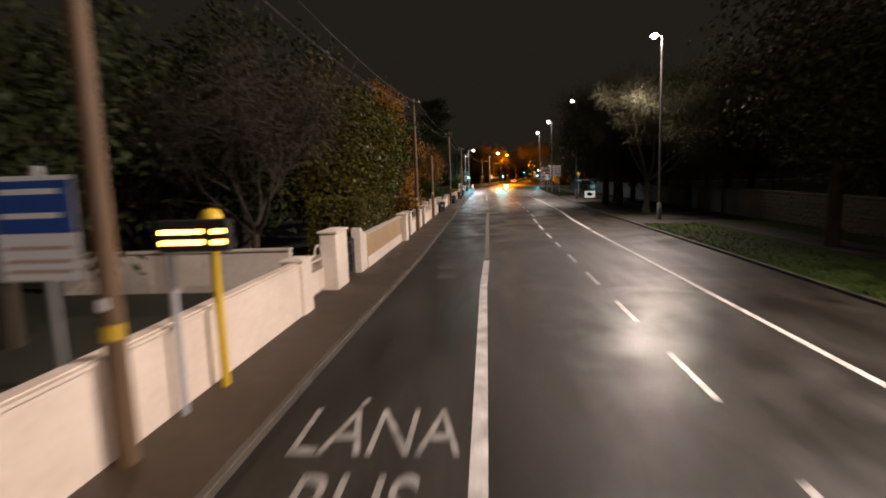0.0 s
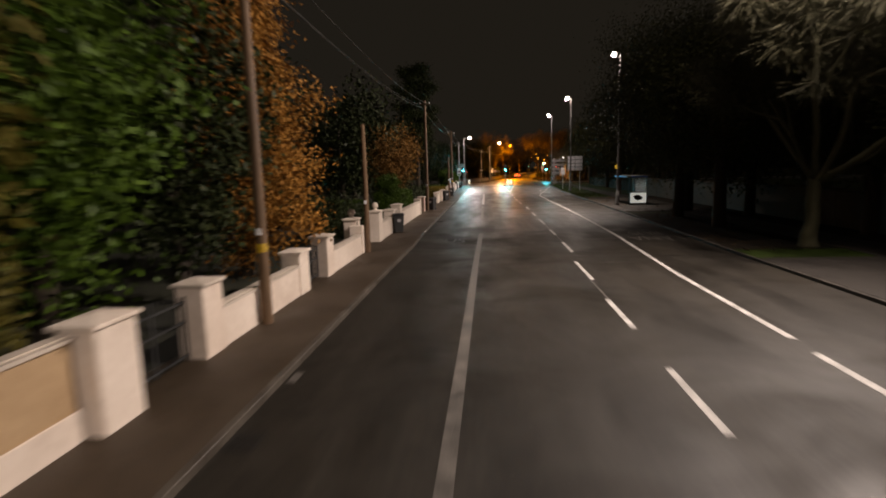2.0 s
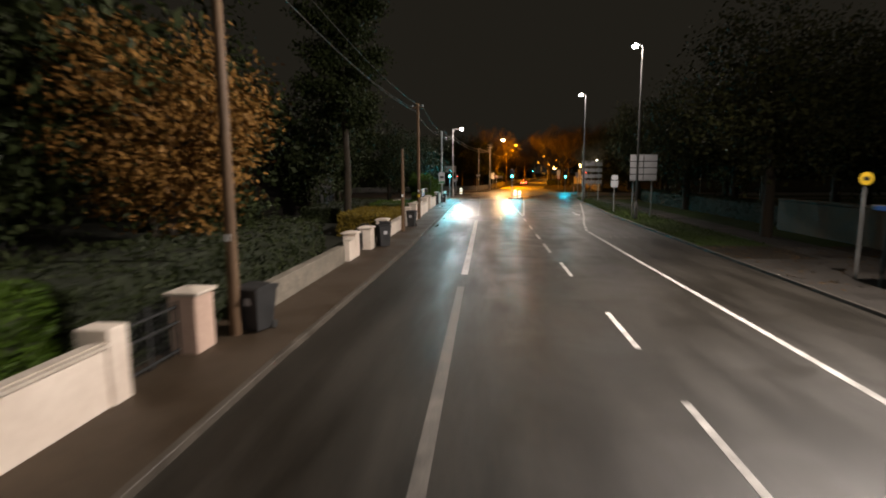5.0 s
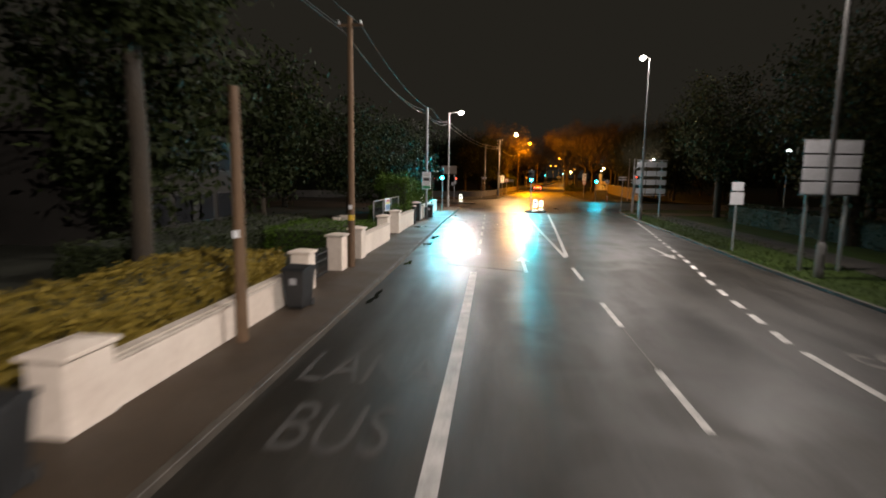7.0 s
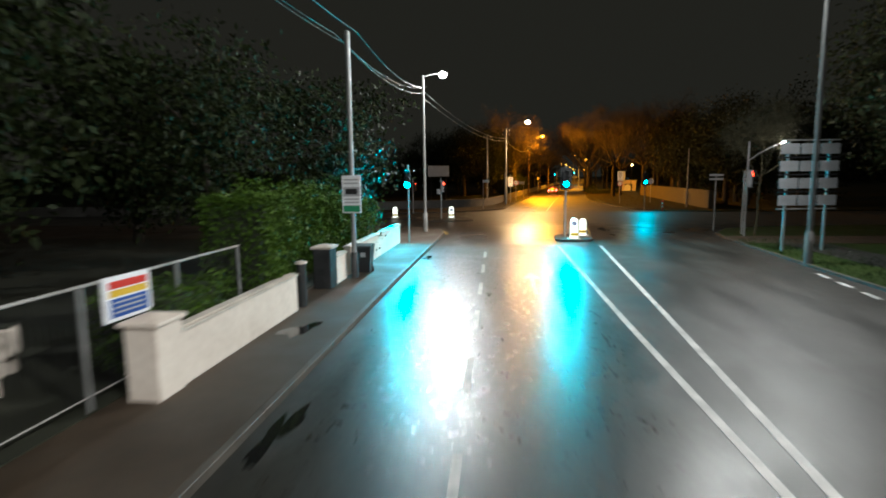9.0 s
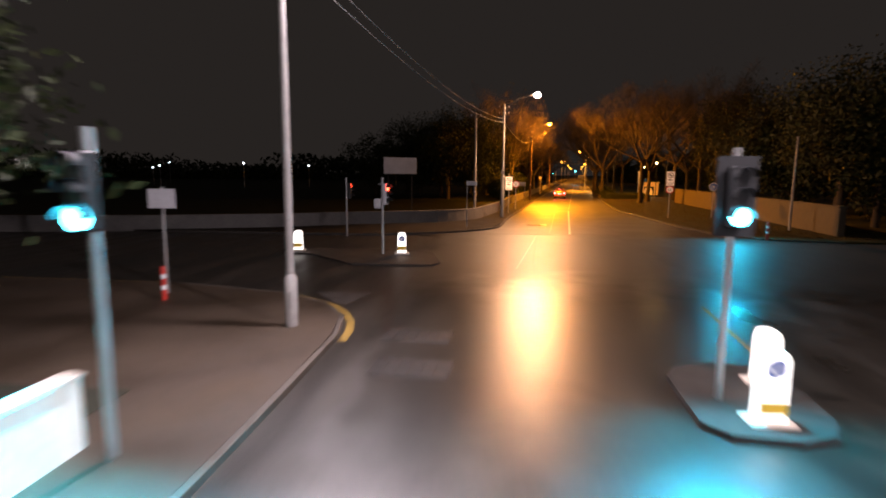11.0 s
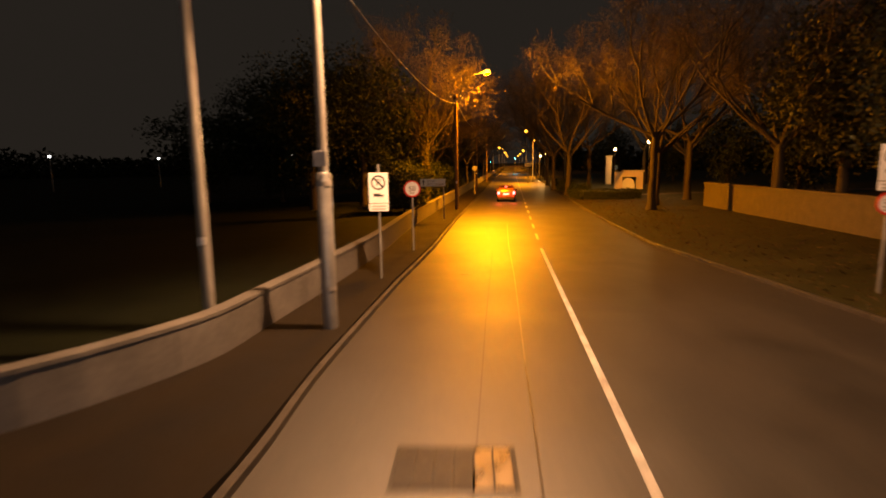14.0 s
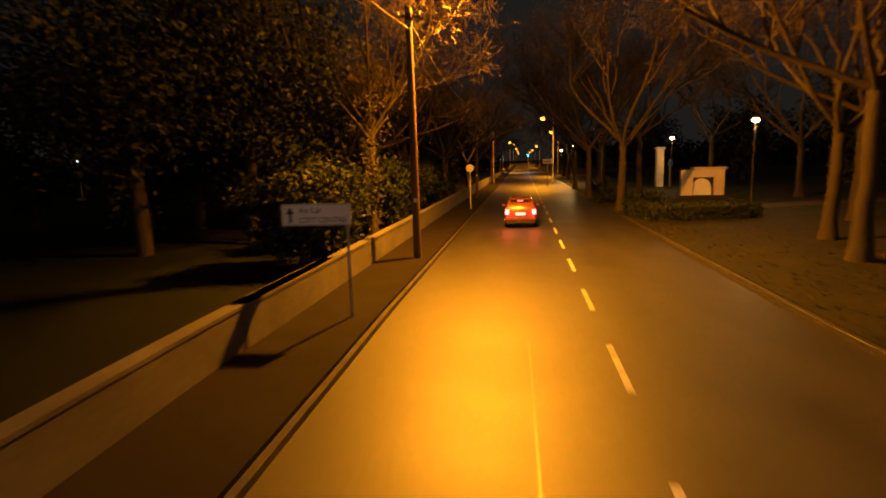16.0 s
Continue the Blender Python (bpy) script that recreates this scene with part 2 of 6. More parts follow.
SIGNGREEN = surface("sign_green", (0.03, 0.22, 0.10), (0.06, 0.33, 0.16), 1.0, (0.35, 0.5), 0.0, 60)
ROOF = surface("roof_tile", (0.03, 0.026, 0.024), (0.07, 0.06, 0.055), 1.5, (0.6, 0.85), 0.6, 8)
# near-black walls: the darkness around the houses is put into this colour
HOUSEWALL = surface("night_dark_render", (0.013, 0.011, 0.009), (0.027, 0.023, 0.019), 0.8, (0.7, 0.9), 0.4, 25)
WINDOW = surface("dark_window_glass", (0.01, 0.011, 0.013), (0.02, 0.021, 0.024), 0.8, (0.6, 0.7), 0.0, 20, spec=0.05)
CARPAINT = surface("dark_red_car_paint", (0.1, 0.03, 0.027), (0.15, 0.048, 0.043), 0.8, (0.22, 0.3), 0.0, 20)
RUBBER = surface("tyre_rubber", (0.012, 0.012, 0.012), (0.025, 0.025, 0.025), 4.0, (0.7, 0.85), 0.3, 60)
ALLOY = surface("wheel_alloy", (0.35, 0.35, 0.36), (0.5, 0.5, 0.5), 3.0, (0.3, 0.4), 0.0, 30, metal=0.8)
IRON = surface("cast_iron_cover", (0.016, 0.015, 0.014), (0.04, 0.037, 0.034), 5.0, (0.42, 0.62), 0.8, 30, metal=0.3, spec=0.3)
for rough_one, depth in ((BARK, 0.04), (STONE, 0.03), (STONE_OLD, 0.03)):
    rough_one.node_tree.nodes["Bump"].inputs["Distance"].default_value = depth
CLEAR = glass("shelter_glass", (0.85, 0.92, 0.9))
G_LED = glow("led_lens", LED, 60)
G_WARM = glow("warm_lamp_lens", (1.0, 0.88, 0.8), 60)
G_SOD = glow("sodium_lens", (1.0, 0.42, 0.035), 8)
G_CYAN = glow("green_signal_lens", (0.03, 0.72, 1.0), 40)
G_RED = glow("red_signal_lens", (1.0, 0.06, 0.02), 9)
G_TAIL = glow("tail_light_lens", (1.0, 0.1, 0.12), 8)
G_BOLL = glow("bollard_shell", (1.0, 0.97, 0.88), 1.5)
G_AMBER = glow("amber_led", (1.0, 0.5, 0.1), 12)
G_WIN = glow("lit_window", (1.0, 0.5, 0.16), 1.6)
G_DOT = glow("far_lamp", (0.85, 0.93, 1.0), 6)
G_POSTER = glow("backlit_poster", (0.9, 0.95, 1.0), 0.45)
G_PLATE = glow("plate_glow", (0.8, 0.85, 1.0), 1.2)


# ---- shaping helpers ----
class Shape:
    def __init__(self):
        self.v, self.f, self.s = [], [], []

    def add(self, verts, faces, smooth=False):
        k = len(self.v)
        self.v += [tuple(p) for p in verts]
        self.f += [tuple(i + k for i in face) for face in faces]
        self.s += [smooth] * len(faces)
        return self

    def box(self, x0, x1, y0, y1, z0, z1, c=0.0):
        if not c:
            v = [(x, y, z) for z in (z0, z1) for y in (y0, y1) for x in (x0, x1)]
            return self.add(v, [(0, 2, 3, 1), (4, 5, 7, 6), (0, 1, 5, 4), (1, 3, 7, 5), (3, 2, 6, 7), (2, 0, 4, 6)])
        lo, hi, v, idx = (x0, y0, z0), (x1, y1, z1), [], {}
        for sx in (0, 1):
            for sy in (0, 1):
                for sz in (0, 1):
                    sgn = (sx, sy, sz)
                    for ax in range(3):
                        p = [hi[i] if sgn[i] else lo[i] for i in range(3)]
                        for i in range(3):
                            if i != ax:
                                p[i] += -c if sgn[i] else c
                        idx[sgn, ax] = len(v)
                        v.append(p)
        f = []
        for ax in range(3):
            a, b = (ax + 1) % 3, (ax + 2) % 3
            for s in (0, 1):
                ring = []
                for sa, sb in ((0, 0), (1, 0), (1, 1), (0, 1)):
                    g = [0, 0, 0]
                    g[ax], g[a], g[b] = s, sa, sb
                    ring.append(idx[tuple(g), ax])
                f.append(ring if s else ring[::-1])
            for sa in (0, 1):
                for sb in (0, 1):
                    g0, g1 = [0, 0, 0], [0, 0, 0]
                    g0[ax], g1[ax] = 0, 1
                    g0[a] = g1[a] = sa
                    g0[b] = g1[b] = sb
                    q = [idx[tuple(g0), a], idx[tuple(g1), a], idx[tuple(g1), b], idx[tuple(g0), b]]
                    f.append(q if sa == sb else q[::-1])
        for sx in (0, 1):
            for sy in (0, 1):
                for sz in (0, 1):
                    q = [idx[(sx, sy, sz), i] for i in range(3)]
                    f.append(q if (sx + sy + sz) % 2 else q[::-1])
        return self.add(v, f)

    def prism(self, pts, z0, z1):
        area = sum(a[0] * b[1] - b[0] * a[1] for a, b in zip(pts, pts[1:] + pts[:1]))
        pts = pts if area > 0 else pts[::-1]
        n = len(pts)
        v = [(x, y, z0) for x, y in pts] + [(x, y, z1) for x, y in pts]
        f = [tuple(range(n - 1, -1, -1)), tuple(range(n, 2 * n))]
        f += [(i, (i + 1) % n, n + (i + 1) % n, n + i) for i in range(n)]
        return self.add(v, f)

    def side(self, pts, x0, x1):
        """A prism of a profile in the y-z plane."""
        n = len(pts)
        v = [(x0, y, z) for y, z in pts] + [(x1, y, z) for y, z in pts]
        f = [tuple(range(n - 1, -1, -1)), tuple(range(n, 2 * n))]
        f += [(i, (i + 1) % n, n + (i + 1) % n, n + i) for i in range(n)]
        return self.add(v, f)

    def tube(self, pts, radii, seg=10):
        pts = [Vector(p) for p in pts]
        if not isinstance(radii, (list, tuple)):
            radii = [radii] * len(pts)
        v, f, ref = [], [], None
        for i, p in enumerate(pts):
            d = (pts[min(i + 1, len(pts) - 1)] - pts[max(i - 1, 0)]).normalized()
            if ref is None:
                ref = Vector((1, 0, 0)) if abs(d.x) < 0.8 else Vector((0, 1, 0))
            u = (ref - d * ref.dot(d)).normalized()
            w = d.cross(u)
            ref = u
            for k in range(seg):
                a = 2 * math.pi * k / seg
                v.append(p + (u * math.cos(a) + w * math.sin(a)) * radii[i])
        for i in range(len(pts) - 1):
            for k in range(seg):
                j = (k + 1) % seg
                f.append((i * seg + k, i * seg + j, (i + 1) * seg + j, (i + 1) * seg + k))
        self.add(v, f, True)
        n = len(v)
        return self.add(v[:seg] + v[-seg:], [tuple(range(seg - 1, -1, -1)), tuple(range(seg, 2 * seg))]) if n else self

    def lathe(self, prof, x=0, y=0, seg=16):
        v, f = [], []
        for r, z in prof:
            v += [(x + r * math.cos(2 * math.pi * k / seg), y + r * math.sin(2 * math.pi * k / seg), z) for k in range(seg)]
        for i in range(len(prof) - 1):
            for k in range(seg):
                j = (k + 1) % seg
                f.append((i * seg + k, i * seg + j, (i + 1) * seg + j, (i + 1) * seg + k))
        return self.add(v, f, True)

    def disc(self, r, y0, y1, x=0, z=0, seg=24):
        """A round plate that faces -y."""
        v = [(x + r * math.cos(2 * math.pi * k / seg), y, z + r * math.sin(2 * math.pi * k / seg)) for y in (y0, y1) for k in range(seg)]
        f = [tuple(range(seg)), tuple(range(2 * seg - 1, seg - 1, -1))]
        f += [(k, seg + k, seg + (k + 1) % seg, (k + 1) % seg) for k in range(seg)]
        return self.add(v, f)

    def ring(self, r0, r1, y0, y1, x=0, z=0, seg=28):
        v = []
        for y in (y0, y1):
            for r in (r0, r1):
                v += [(x + r * math.cos(2 * math.pi * k / seg), y, z + r * math.sin(2 * math.pi * k / seg)) for k in range(seg)]
        f = []
        for k in range(seg):
            j = (k + 1) % seg
            a, b, c, d = 0, seg, 2 * seg, 3 * seg
            f += [(a + k, b + k, b + j, a + j), (c + j, d + j, d + k, c + k), (b + k, d + k, d + j, b + j), (a + j, c + j, c + k, a + k)]
        return self.add(v, f)

    def ball(self, c, r, seg=14, rings=9, sz=1.0):
        prof = [(max(0.001, r * math.sin(math.pi * i / rings)), c[2] - r * sz * math.cos(math.pi * i / rings)) for i in range(rings + 1)]
        return self.lathe(prof, c[0], c[1], seg)

    def ribbon(self, pts, w, z0, z1):
        pts = [Vector((p[0], p[1])) for p in pts]
        le, ri = [], []
        for i, p in enumerate(pts):
            d = (pts[min(i + 1, len(pts) - 1)] - pts[max(i - 1, 0)]).normalized()
            nrm = Vector((-d.y, d.x)) * w / 2
            le.append(p + nrm)
            ri.append(p - nrm)
        for i in range(len(pts) - 1):
            self.prism([tuple(ri[i]), tuple(ri[i + 1]), tuple(le[i + 1]), tuple(le[i])], z0, z1)
        return self

    def mesh(self, name):
        me = bpy.data.meshes.new(name)
        me.from_pydata(self.v, [], self.f)
        me.polygons.foreach_set("use_smooth", self.s)
        me.update()
        return me


def part(name, shape, material, parent=None, label="", loc=None):
    me = shape if isinstance(shape, bpy.types.Mesh) else shape.mesh(name)
    if material and not me.materials:
        me.materials.append(material)
    ob = new(name, me)
    if parent is not None:
        ob.parent = parent
    if loc is not None:
        ob.matrix_basis = loc if isinstance(loc, Matrix) else Matrix.Translation(loc)
    return tagged(ob, label) if label else ob


def thing(name, label, category, m, group="", kind=""):
    ob = new(name)
    ob.empty_display_size = 0.2
    ob.matrix_basis = m
    return tagged(ob, label, category, group, kind)


def letters(words, size, material, parent, m, stretch=1.0, depth=0.002, name="lettering"):
    cu = bpy.data.curves.new(name, "FONT")
    cu.body, cu.size, cu.extrude, cu.align_x = words, size, depth, "CENTER"
    tmp = new(name, cu)
    me = bpy.data.meshes.new_from_object(tmp.evaluated_get(bpy.context.evaluated_depsgraph_get()))
    bpy.data.objects.remove(tmp)
    me.transform(Matrix.Diagonal((1, stretch, 1, 1)))
    me.materials.clear()
    me.materials.append(material)
    ob = new(name, me)
    ob.parent = parent
    ob.matrix_basis = m
    return ob


def lamp(kind, power, color, parent, m, radius=0.15, cone=160, blend=0.35):
    li = bpy.data.lights.new("lamp_light", kind)
    li.energy, li.color, li.shadow_soft_size = power, color, radius
    if kind == "SPOT":
        li.spot_size, li.spot_blend = radians(cone), blend
    ob = new("lamp_light", li)
    ob.parent = parent
    ob.matrix_basis = m
    return ob


def lerp(table, y):
    for (y0, x0), (y1, x1) in zip(table, table[1:]):
        if y <= y1:
            return x0 + (x1 - x0) * (y - y0) / (y1 - y0)
    return table[-1][1]


def smooth_line(pts, n):
    """Points along a smooth curve through the given ones."""
    q = [Vector(p) for p in [pts[0]] + pts + [pts[-1]]]
    out = []
    for a, b, c, d in zip(q, q[1:], q[2:], q[3:]):
        for i in range(n):
            t = i / n
            out.append(tuple(0.5 * (2 * b + (c - a) * t + (2 * a - 5 * b + 4 * c - d) * t * t + (3 * b - a - 3 * c + d) * t ** 3)))
    return out + [tuple(q[-1])]


# ---- plan of the street ----
KERB_L = [(-20, -3.55), (6, -3.5), (20, -3.2), (38, -3.18), (45, -3.11), (52, -3.24), (65, -3.28), (80, -3.05), (100, -3.1), (118, -3.2), (131, -3.15)]
KERB_R = [(-20, 9.9), (42, 9.95), (60, 10.4), (82, 10.7), (100, 11.0), (121, 12.0), (131, 12.6)]
WALL_L = [(-20, -5.2), (12, -5.14), (22, -5.06), (30, -4.98), (60, -4.97), (76, -4.93), (80, -4.7), (100, -4.72), (106, -4.95), (131, -5.05)]
CORNER_L = [(-3.15, 131), (-3.2, 134.6), (-3.5, 136.2), (-4.4, 137.6), (-6.15, 138.7), (-10.2, 139.7), (-70, 141)]
CORNER_R = [(12.6, 131), (13.2, 134.5), (14.6, 137), (17.5, 138.6), (24, 139.5), (90, 141)]
FAR_L = [(-70, 154.2), (-8, 155.0), (-5.6, 155.5), (-2.0, 157.5), (0.3, 160.2), (0.95, 163.5), (1.25, 167), (2.2, 174), (3.35, 181), (4.95, 193), (50.2, 500)]
FAR_R = [(90, 154), (20, 155), (16, 156.2), (14.4, 159), (13.7, 164), (13.5, 173), (13.2, 181), (14.2, 190.5), (15.9, 203), (59.6, 500)]
WALL_2 = [(-70, 150.5), (-30, 153.5), (-15.5, 157.5), (-9.5, 161), (-4, 163.6), (-1.35, 166.7), (-0.5, 170), (1.0, 179), (1.95, 188), (3.0, 195.5), (6.6, 219), (48.5, 500)]
TURN = math.degrees(math.atan(0.1475))

ground = tagged(part("ground", Shape().box(-2000, 2000, -1500, 2500, -0.6, -0.05), EARTH), "dark earth and rough grass reaching the horizon", "ground", kind="structure")

road_shape = Shape()
ys = [-20, 0, 20, 45, 65, 80, 100, 118, 131]
for a, b in zip(ys, ys[1:]):
    road_shape.add([(lerp(KERB_L, a) - 0.05, a, 0), (lerp(KERB_R, a) + 0.05, a, 0), (lerp(KERB_R, b) + 0.05, b, 0), (lerp(KERB_L, b) - 0.05, b, 0)], [(0, 1, 2, 3)])
road_shape.add([(-70, 131, 0), (90, 131, 0), (90, 163, 0), (-70, 163, 0)], [(0, 1, 2, 3)])
road_shape.add([(-3, 163, 0), (20, 163, 0), (20, 203, 0), (-3, 203, 0)], [(0, 1, 2, 3)])
road_shape.add([(-3, 203, 0), (20, 203, 0), (64, 500, 0), (46, 500, 0)], [(0, 1, 2, 3)])
road_shape.add([(46, 500, 0), (64, 500, 0), (112, 820, 0), (92, 820, 0)], [(0, 1, 2, 3)])
road = tagged(part("road", road_shape, ASPHALT), "wet dark asphalt road with shining tyre tracks", "road", kind="structure")

left_edge = [(lerp(KERB_L, y) - 0.13, y) for y in (-20, 6, 20, 45, 65, 80, 100, 118, 131)]
pave = Shape()
for (x0, y0), (x1, y1) in zip(left_edge, left_edge[1:]):
    pave.prism([(-5.7, y0), (x0, y0), (x1, y1), (-5.7, y1)], -0.04, 0.12)
pave.prism([(-70, 131), (-3.28, 131), (-3.33, 134.5), (-3.6, 136.1), (-4.45, 137.5), (-6.2, 138.55), (-10.2, 139.55), (-70, 140.9)], -0.04, 0.12)
tagged(part("pavement", pave, FOOTPATH), "damp brown tarmac footpath beside the garden walls", "pavement", kind="structure")
tagged(part("garden_ground", Shape().box(-60, -5.7, -20, 131, -0.04, 0.14), EARTH), "dark garden lawns and soil behind the walls", "ground", kind="structure")

verge = Shape()
vy = [-20, 20, 42, 60, 82, 100, 121, 131]
for a, b in zip(vy, vy[1:]):
    verge.prism([(lerp(KERB_R, a) + 0.13, a), (60, a), (60, b), (lerp(KERB_R, b) + 0.13, b)], -0.04, 0.1)
# near-black sheet over the verge; its colour holds the shade under the trees
verge_shaded = Shape()
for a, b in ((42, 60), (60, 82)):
    verge_shaded.prism([(lerp(KERB_R, a) + 0.14, a + 0.5), (34, a + 0.5), (34, b), (lerp(KERB_R, b) + 0.14, b)], -0.03, 0.104)
tagged(part("verge", verge_shaded, LITTER_SHADED), "leaf-strewn earth coloured dark for the shade of the street trees", "verge", kind="structure")
verge.prism([(12.73, 131), (60, 131), (60, 140.2), (24, 139.35), (17.6, 138.45), (14.7, 136.9), (13.33, 134.4)], -0.04, 0.1)
tagged(part("verge", verge, GRASS), "green grass verge along the road", "verge", kind="structure")
path_r = Shape()
for a, b in zip(vy[:-1], vy[1:]):
    path_r.prism([(14.2, a), (16.4, a), (16.4, b), (14.2, b)], -0.03, 0.11)
path_r.prism([(lerp(KERB_R, 33) + 0.13, 33), (14.2, 33), (14.2, 40.5), (lerp(KERB_R, 40) + 0.13, 40.5)], -0.03, 0.1085)
path_r.prism([(lerp(KERB_R, 62) + 0.13, 62), (14.2, 62), (14.2, 78), (lerp(KERB_R, 78) + 0.13, 78)], -0.03, 0.1085)
tagged(part("pavement", path_r, PATH_DARK), "tarmac footpath and bus stop apron in the verge", "pavement", kind="structure")

side_path = Shape().prism([(12.6, 129.2), (22, 128.9), (60, 129.5), (60, 132.6), (22, 132.4), (12.95, 132.5)], -0.03, 0.113)
tagged(part("pavement", side_path, FOOTPATH), "pale brown footpath across the corner verge", "pavement", kind="structure")

far_l = Shape()
ROUND = smooth_line([(-20, 154.85), (-8, 155.0), (-5.6, 155.5), (-2.0, 157.5), (0.3, 160.2), (0.95, 163.5), (1.25, 167), (2.2, 174)], 6)
far_l.prism([(-70, 151), (-70, 154.1)] + [(x - 0.1, y + 0.05) for x, y in ROUND[6:25]] + [(-4, 163.2), (-9.5, 160.6), (-16, 157)], -0.03, 0.12)
inner = [(0.2, 160.2), (0.83, 163.5), (1.13, 167), (2.07, 174), (3.22, 181), (4.82, 193), (50.05, 500)]
outer = [(-4, 163.2), (-1.6, 166.5), (-0.8, 170), (0.9, 179), (2.0, 188), (2.9, 195.5), (47.6, 500)]
for i in range(6):
    far_l.prism([inner[i], inner[i + 1], outer[i + 1], outer[i]], -0.03, 0.12)
tagged(part("pavement", far_l, LITTER_SHADED), "narrow damp footpath beside the low grey wall", "pavement", kind="structure")
far_r = Shape()
far_r.prism([(90, 154.1), (20, 155.1), (16.1, 156.3), (14.52, 159.05), (13.83, 164), (13.63, 173), (13.33, 181), (14.33, 190.5), (16.03, 203), (59.75, 500), (130, 500), (130, 154)], -0.03, 0.1)
tagged(part("verge", far_r, ROUGH_GRASS), "rough wet grass verge and parkland under trees", "verge", kind="structure")
field = Shape().prism([(-70, 150.4), (-30, 153.4), (-15.6, 157.6), (-9.7, 161.2), (-4.3, 163.7), (-1.7, 166.6), (-0.9, 170), (0.8, 179), (1.9, 188), (2.8, 195.5), (47.4, 500), (-400, 500), (-400, 150)], -0.04, 0.05)
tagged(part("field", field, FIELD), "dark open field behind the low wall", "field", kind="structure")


# ---- road markings ----
marks = thing("road_markings", "worn white and yellow painted road markings", "road marking", Matrix(), kind="structure")


def stripe(pts, w, material=PAINT, name="line"):
    return part(name, Shape().ribbon(pts, w, -0.01, 0.006), material, marks)


stripe([(-0.36, -20), (-0.33, 14), (-0.22, 19.6)], 0.24)
stripe([(-0.2, 20.2), (-0.16, 31), (-0.13, 41), (-0.04, 50)], 0.22, WORN)
stripe([(-0.06, 58.7), (-0.14, 72.4)], 0.22, WORN)
stripe([(-0.12, 74.5), (-0.14, 88), (-0.18, 97.0)], 0.24)
for a, b in ((-9.5, -7.2), (-5.0, -2.7), (0.1, 2.4), (4.8, 7.1), (9.5, 11.7), (14.05, 16.36), (18.6, 20.9), (23.5, 25.3), (27.3, 29.7), (32.1, 34.8), (37.4, 40.7), (43.1, 46.1), (48.9, 51.5), (54.5, 57.7), (60.7, 63.8), (66.5, 69.4), (74.4, 77.3), (80.1, 83.1), (85.1, 87.5), (90.4, 92.8), (96.1, 98.6)):
    x = lerp([(-10, 3.45), (30, 3.48), (38, 3.56), (44, 3.86), (55, 3.89), (69, 3.82), (80, 3.56), (101, 3.55)], (a + b) / 2)
    stripe([(x, a), (x, b)], 0.13, name="dash")
for a, b in ((11.7, 14.05), (34.8, 37.4), (46.1, 48.9), (51.5, 54.5), (87.5, 90.4)):
    x = 3.48 if a < 20 else (3.55 if a > 80 or a < 40 else 3.88)
    stripe([(x, a), (x, b)], 0.035, WORN, "joint_line")
stripe([(6.42, -20), (6.38, 30.5)], 0.16)
stripe([(6.44, 31.4), (6.46, 38), (6.66, 43), (6.87, 48), (6.95, 53), (7.02, 60), (6.98, 68), (6.88, 78), (6.86, 89.0)], 0.16)
curve = [(6.86, 89.6), (7.1, 91.3), (7.55, 94.7), (8.1, 97.9), (8.8, 102), (9.7, 108), (10.7, 114.5), (11.7, 121.5)]
run = []
for (x0, y0), (x1, y1) in zip(curve, curve[1:]):
    n = int(math.hypot(x1 - x0, y1 - y0) / 0.1)
    run += [(x0 + (x1 - x0) * i / n, y0 + (y1 - y0) * i / n) for i in range(n)]
for i in range(0, len(run) - 9, 16):
    stripe([run[i], run[i + 9]], 0.17, name="dash")
stripe([(3.62, 101.3), (3.42, 114), (3.32, 128.5)], 0.15)
stripe([(3.72, 101.6), (4.6, 115), (5.45, 128.7)], 0.15)
for a in range(7):
    y = 101.5 + 3.85 * a
    stripe([(-0.13 - 0.009 * (y - 101), y), (-0.13 - 0.009 * (y + 1.8 - 101), y + 1.8)], 0.13, name="dash")
stripe([(-1.2, 98.6), (0.3, 98.0)], 0.14, WORN)
stripe([(0.3, 98.0), (1.7, 97.4)], 0.1, FAINT)
stripe([(5.12, 157.6), (6.6, 169), (8.1, 180.6)], 0.13)
for a in range(42):
    y0 = 183.3 + 4.62 * a
    stripe([(8.1 + 0.1475 * (y0 - 180.6), y0), (8.1 + 0.1475 * (y0 + 2.2 - 180.6), y0 + 2.2)], 0.12, name="dash")
stripe([(1.95, 145.5), (3.0, 157), (4.6, 170), (5.9, 180)], 0.03, FAINT, "joint_line")
stripe([(0.4, 157.0), (8.2, 157.2)], 0.05, WORN, "joint_line")
ykl = [(-3.05, 134.4), (-3.1, 135.2), (-3.28, 136.0), (-3.62, 136.8), (-4.1, 137.5), (-4.75, 138.1), (-5.5, 138.6), (-6.4, 139.0), (-7.6, 139.4), (-10.2, 140.0), (-30, 140.5)]
stripe(ykl, 0.2, YELLOW)
stripe([(5.85, 134.6), (6.3, 138.7)], 0.1, YELLOW)


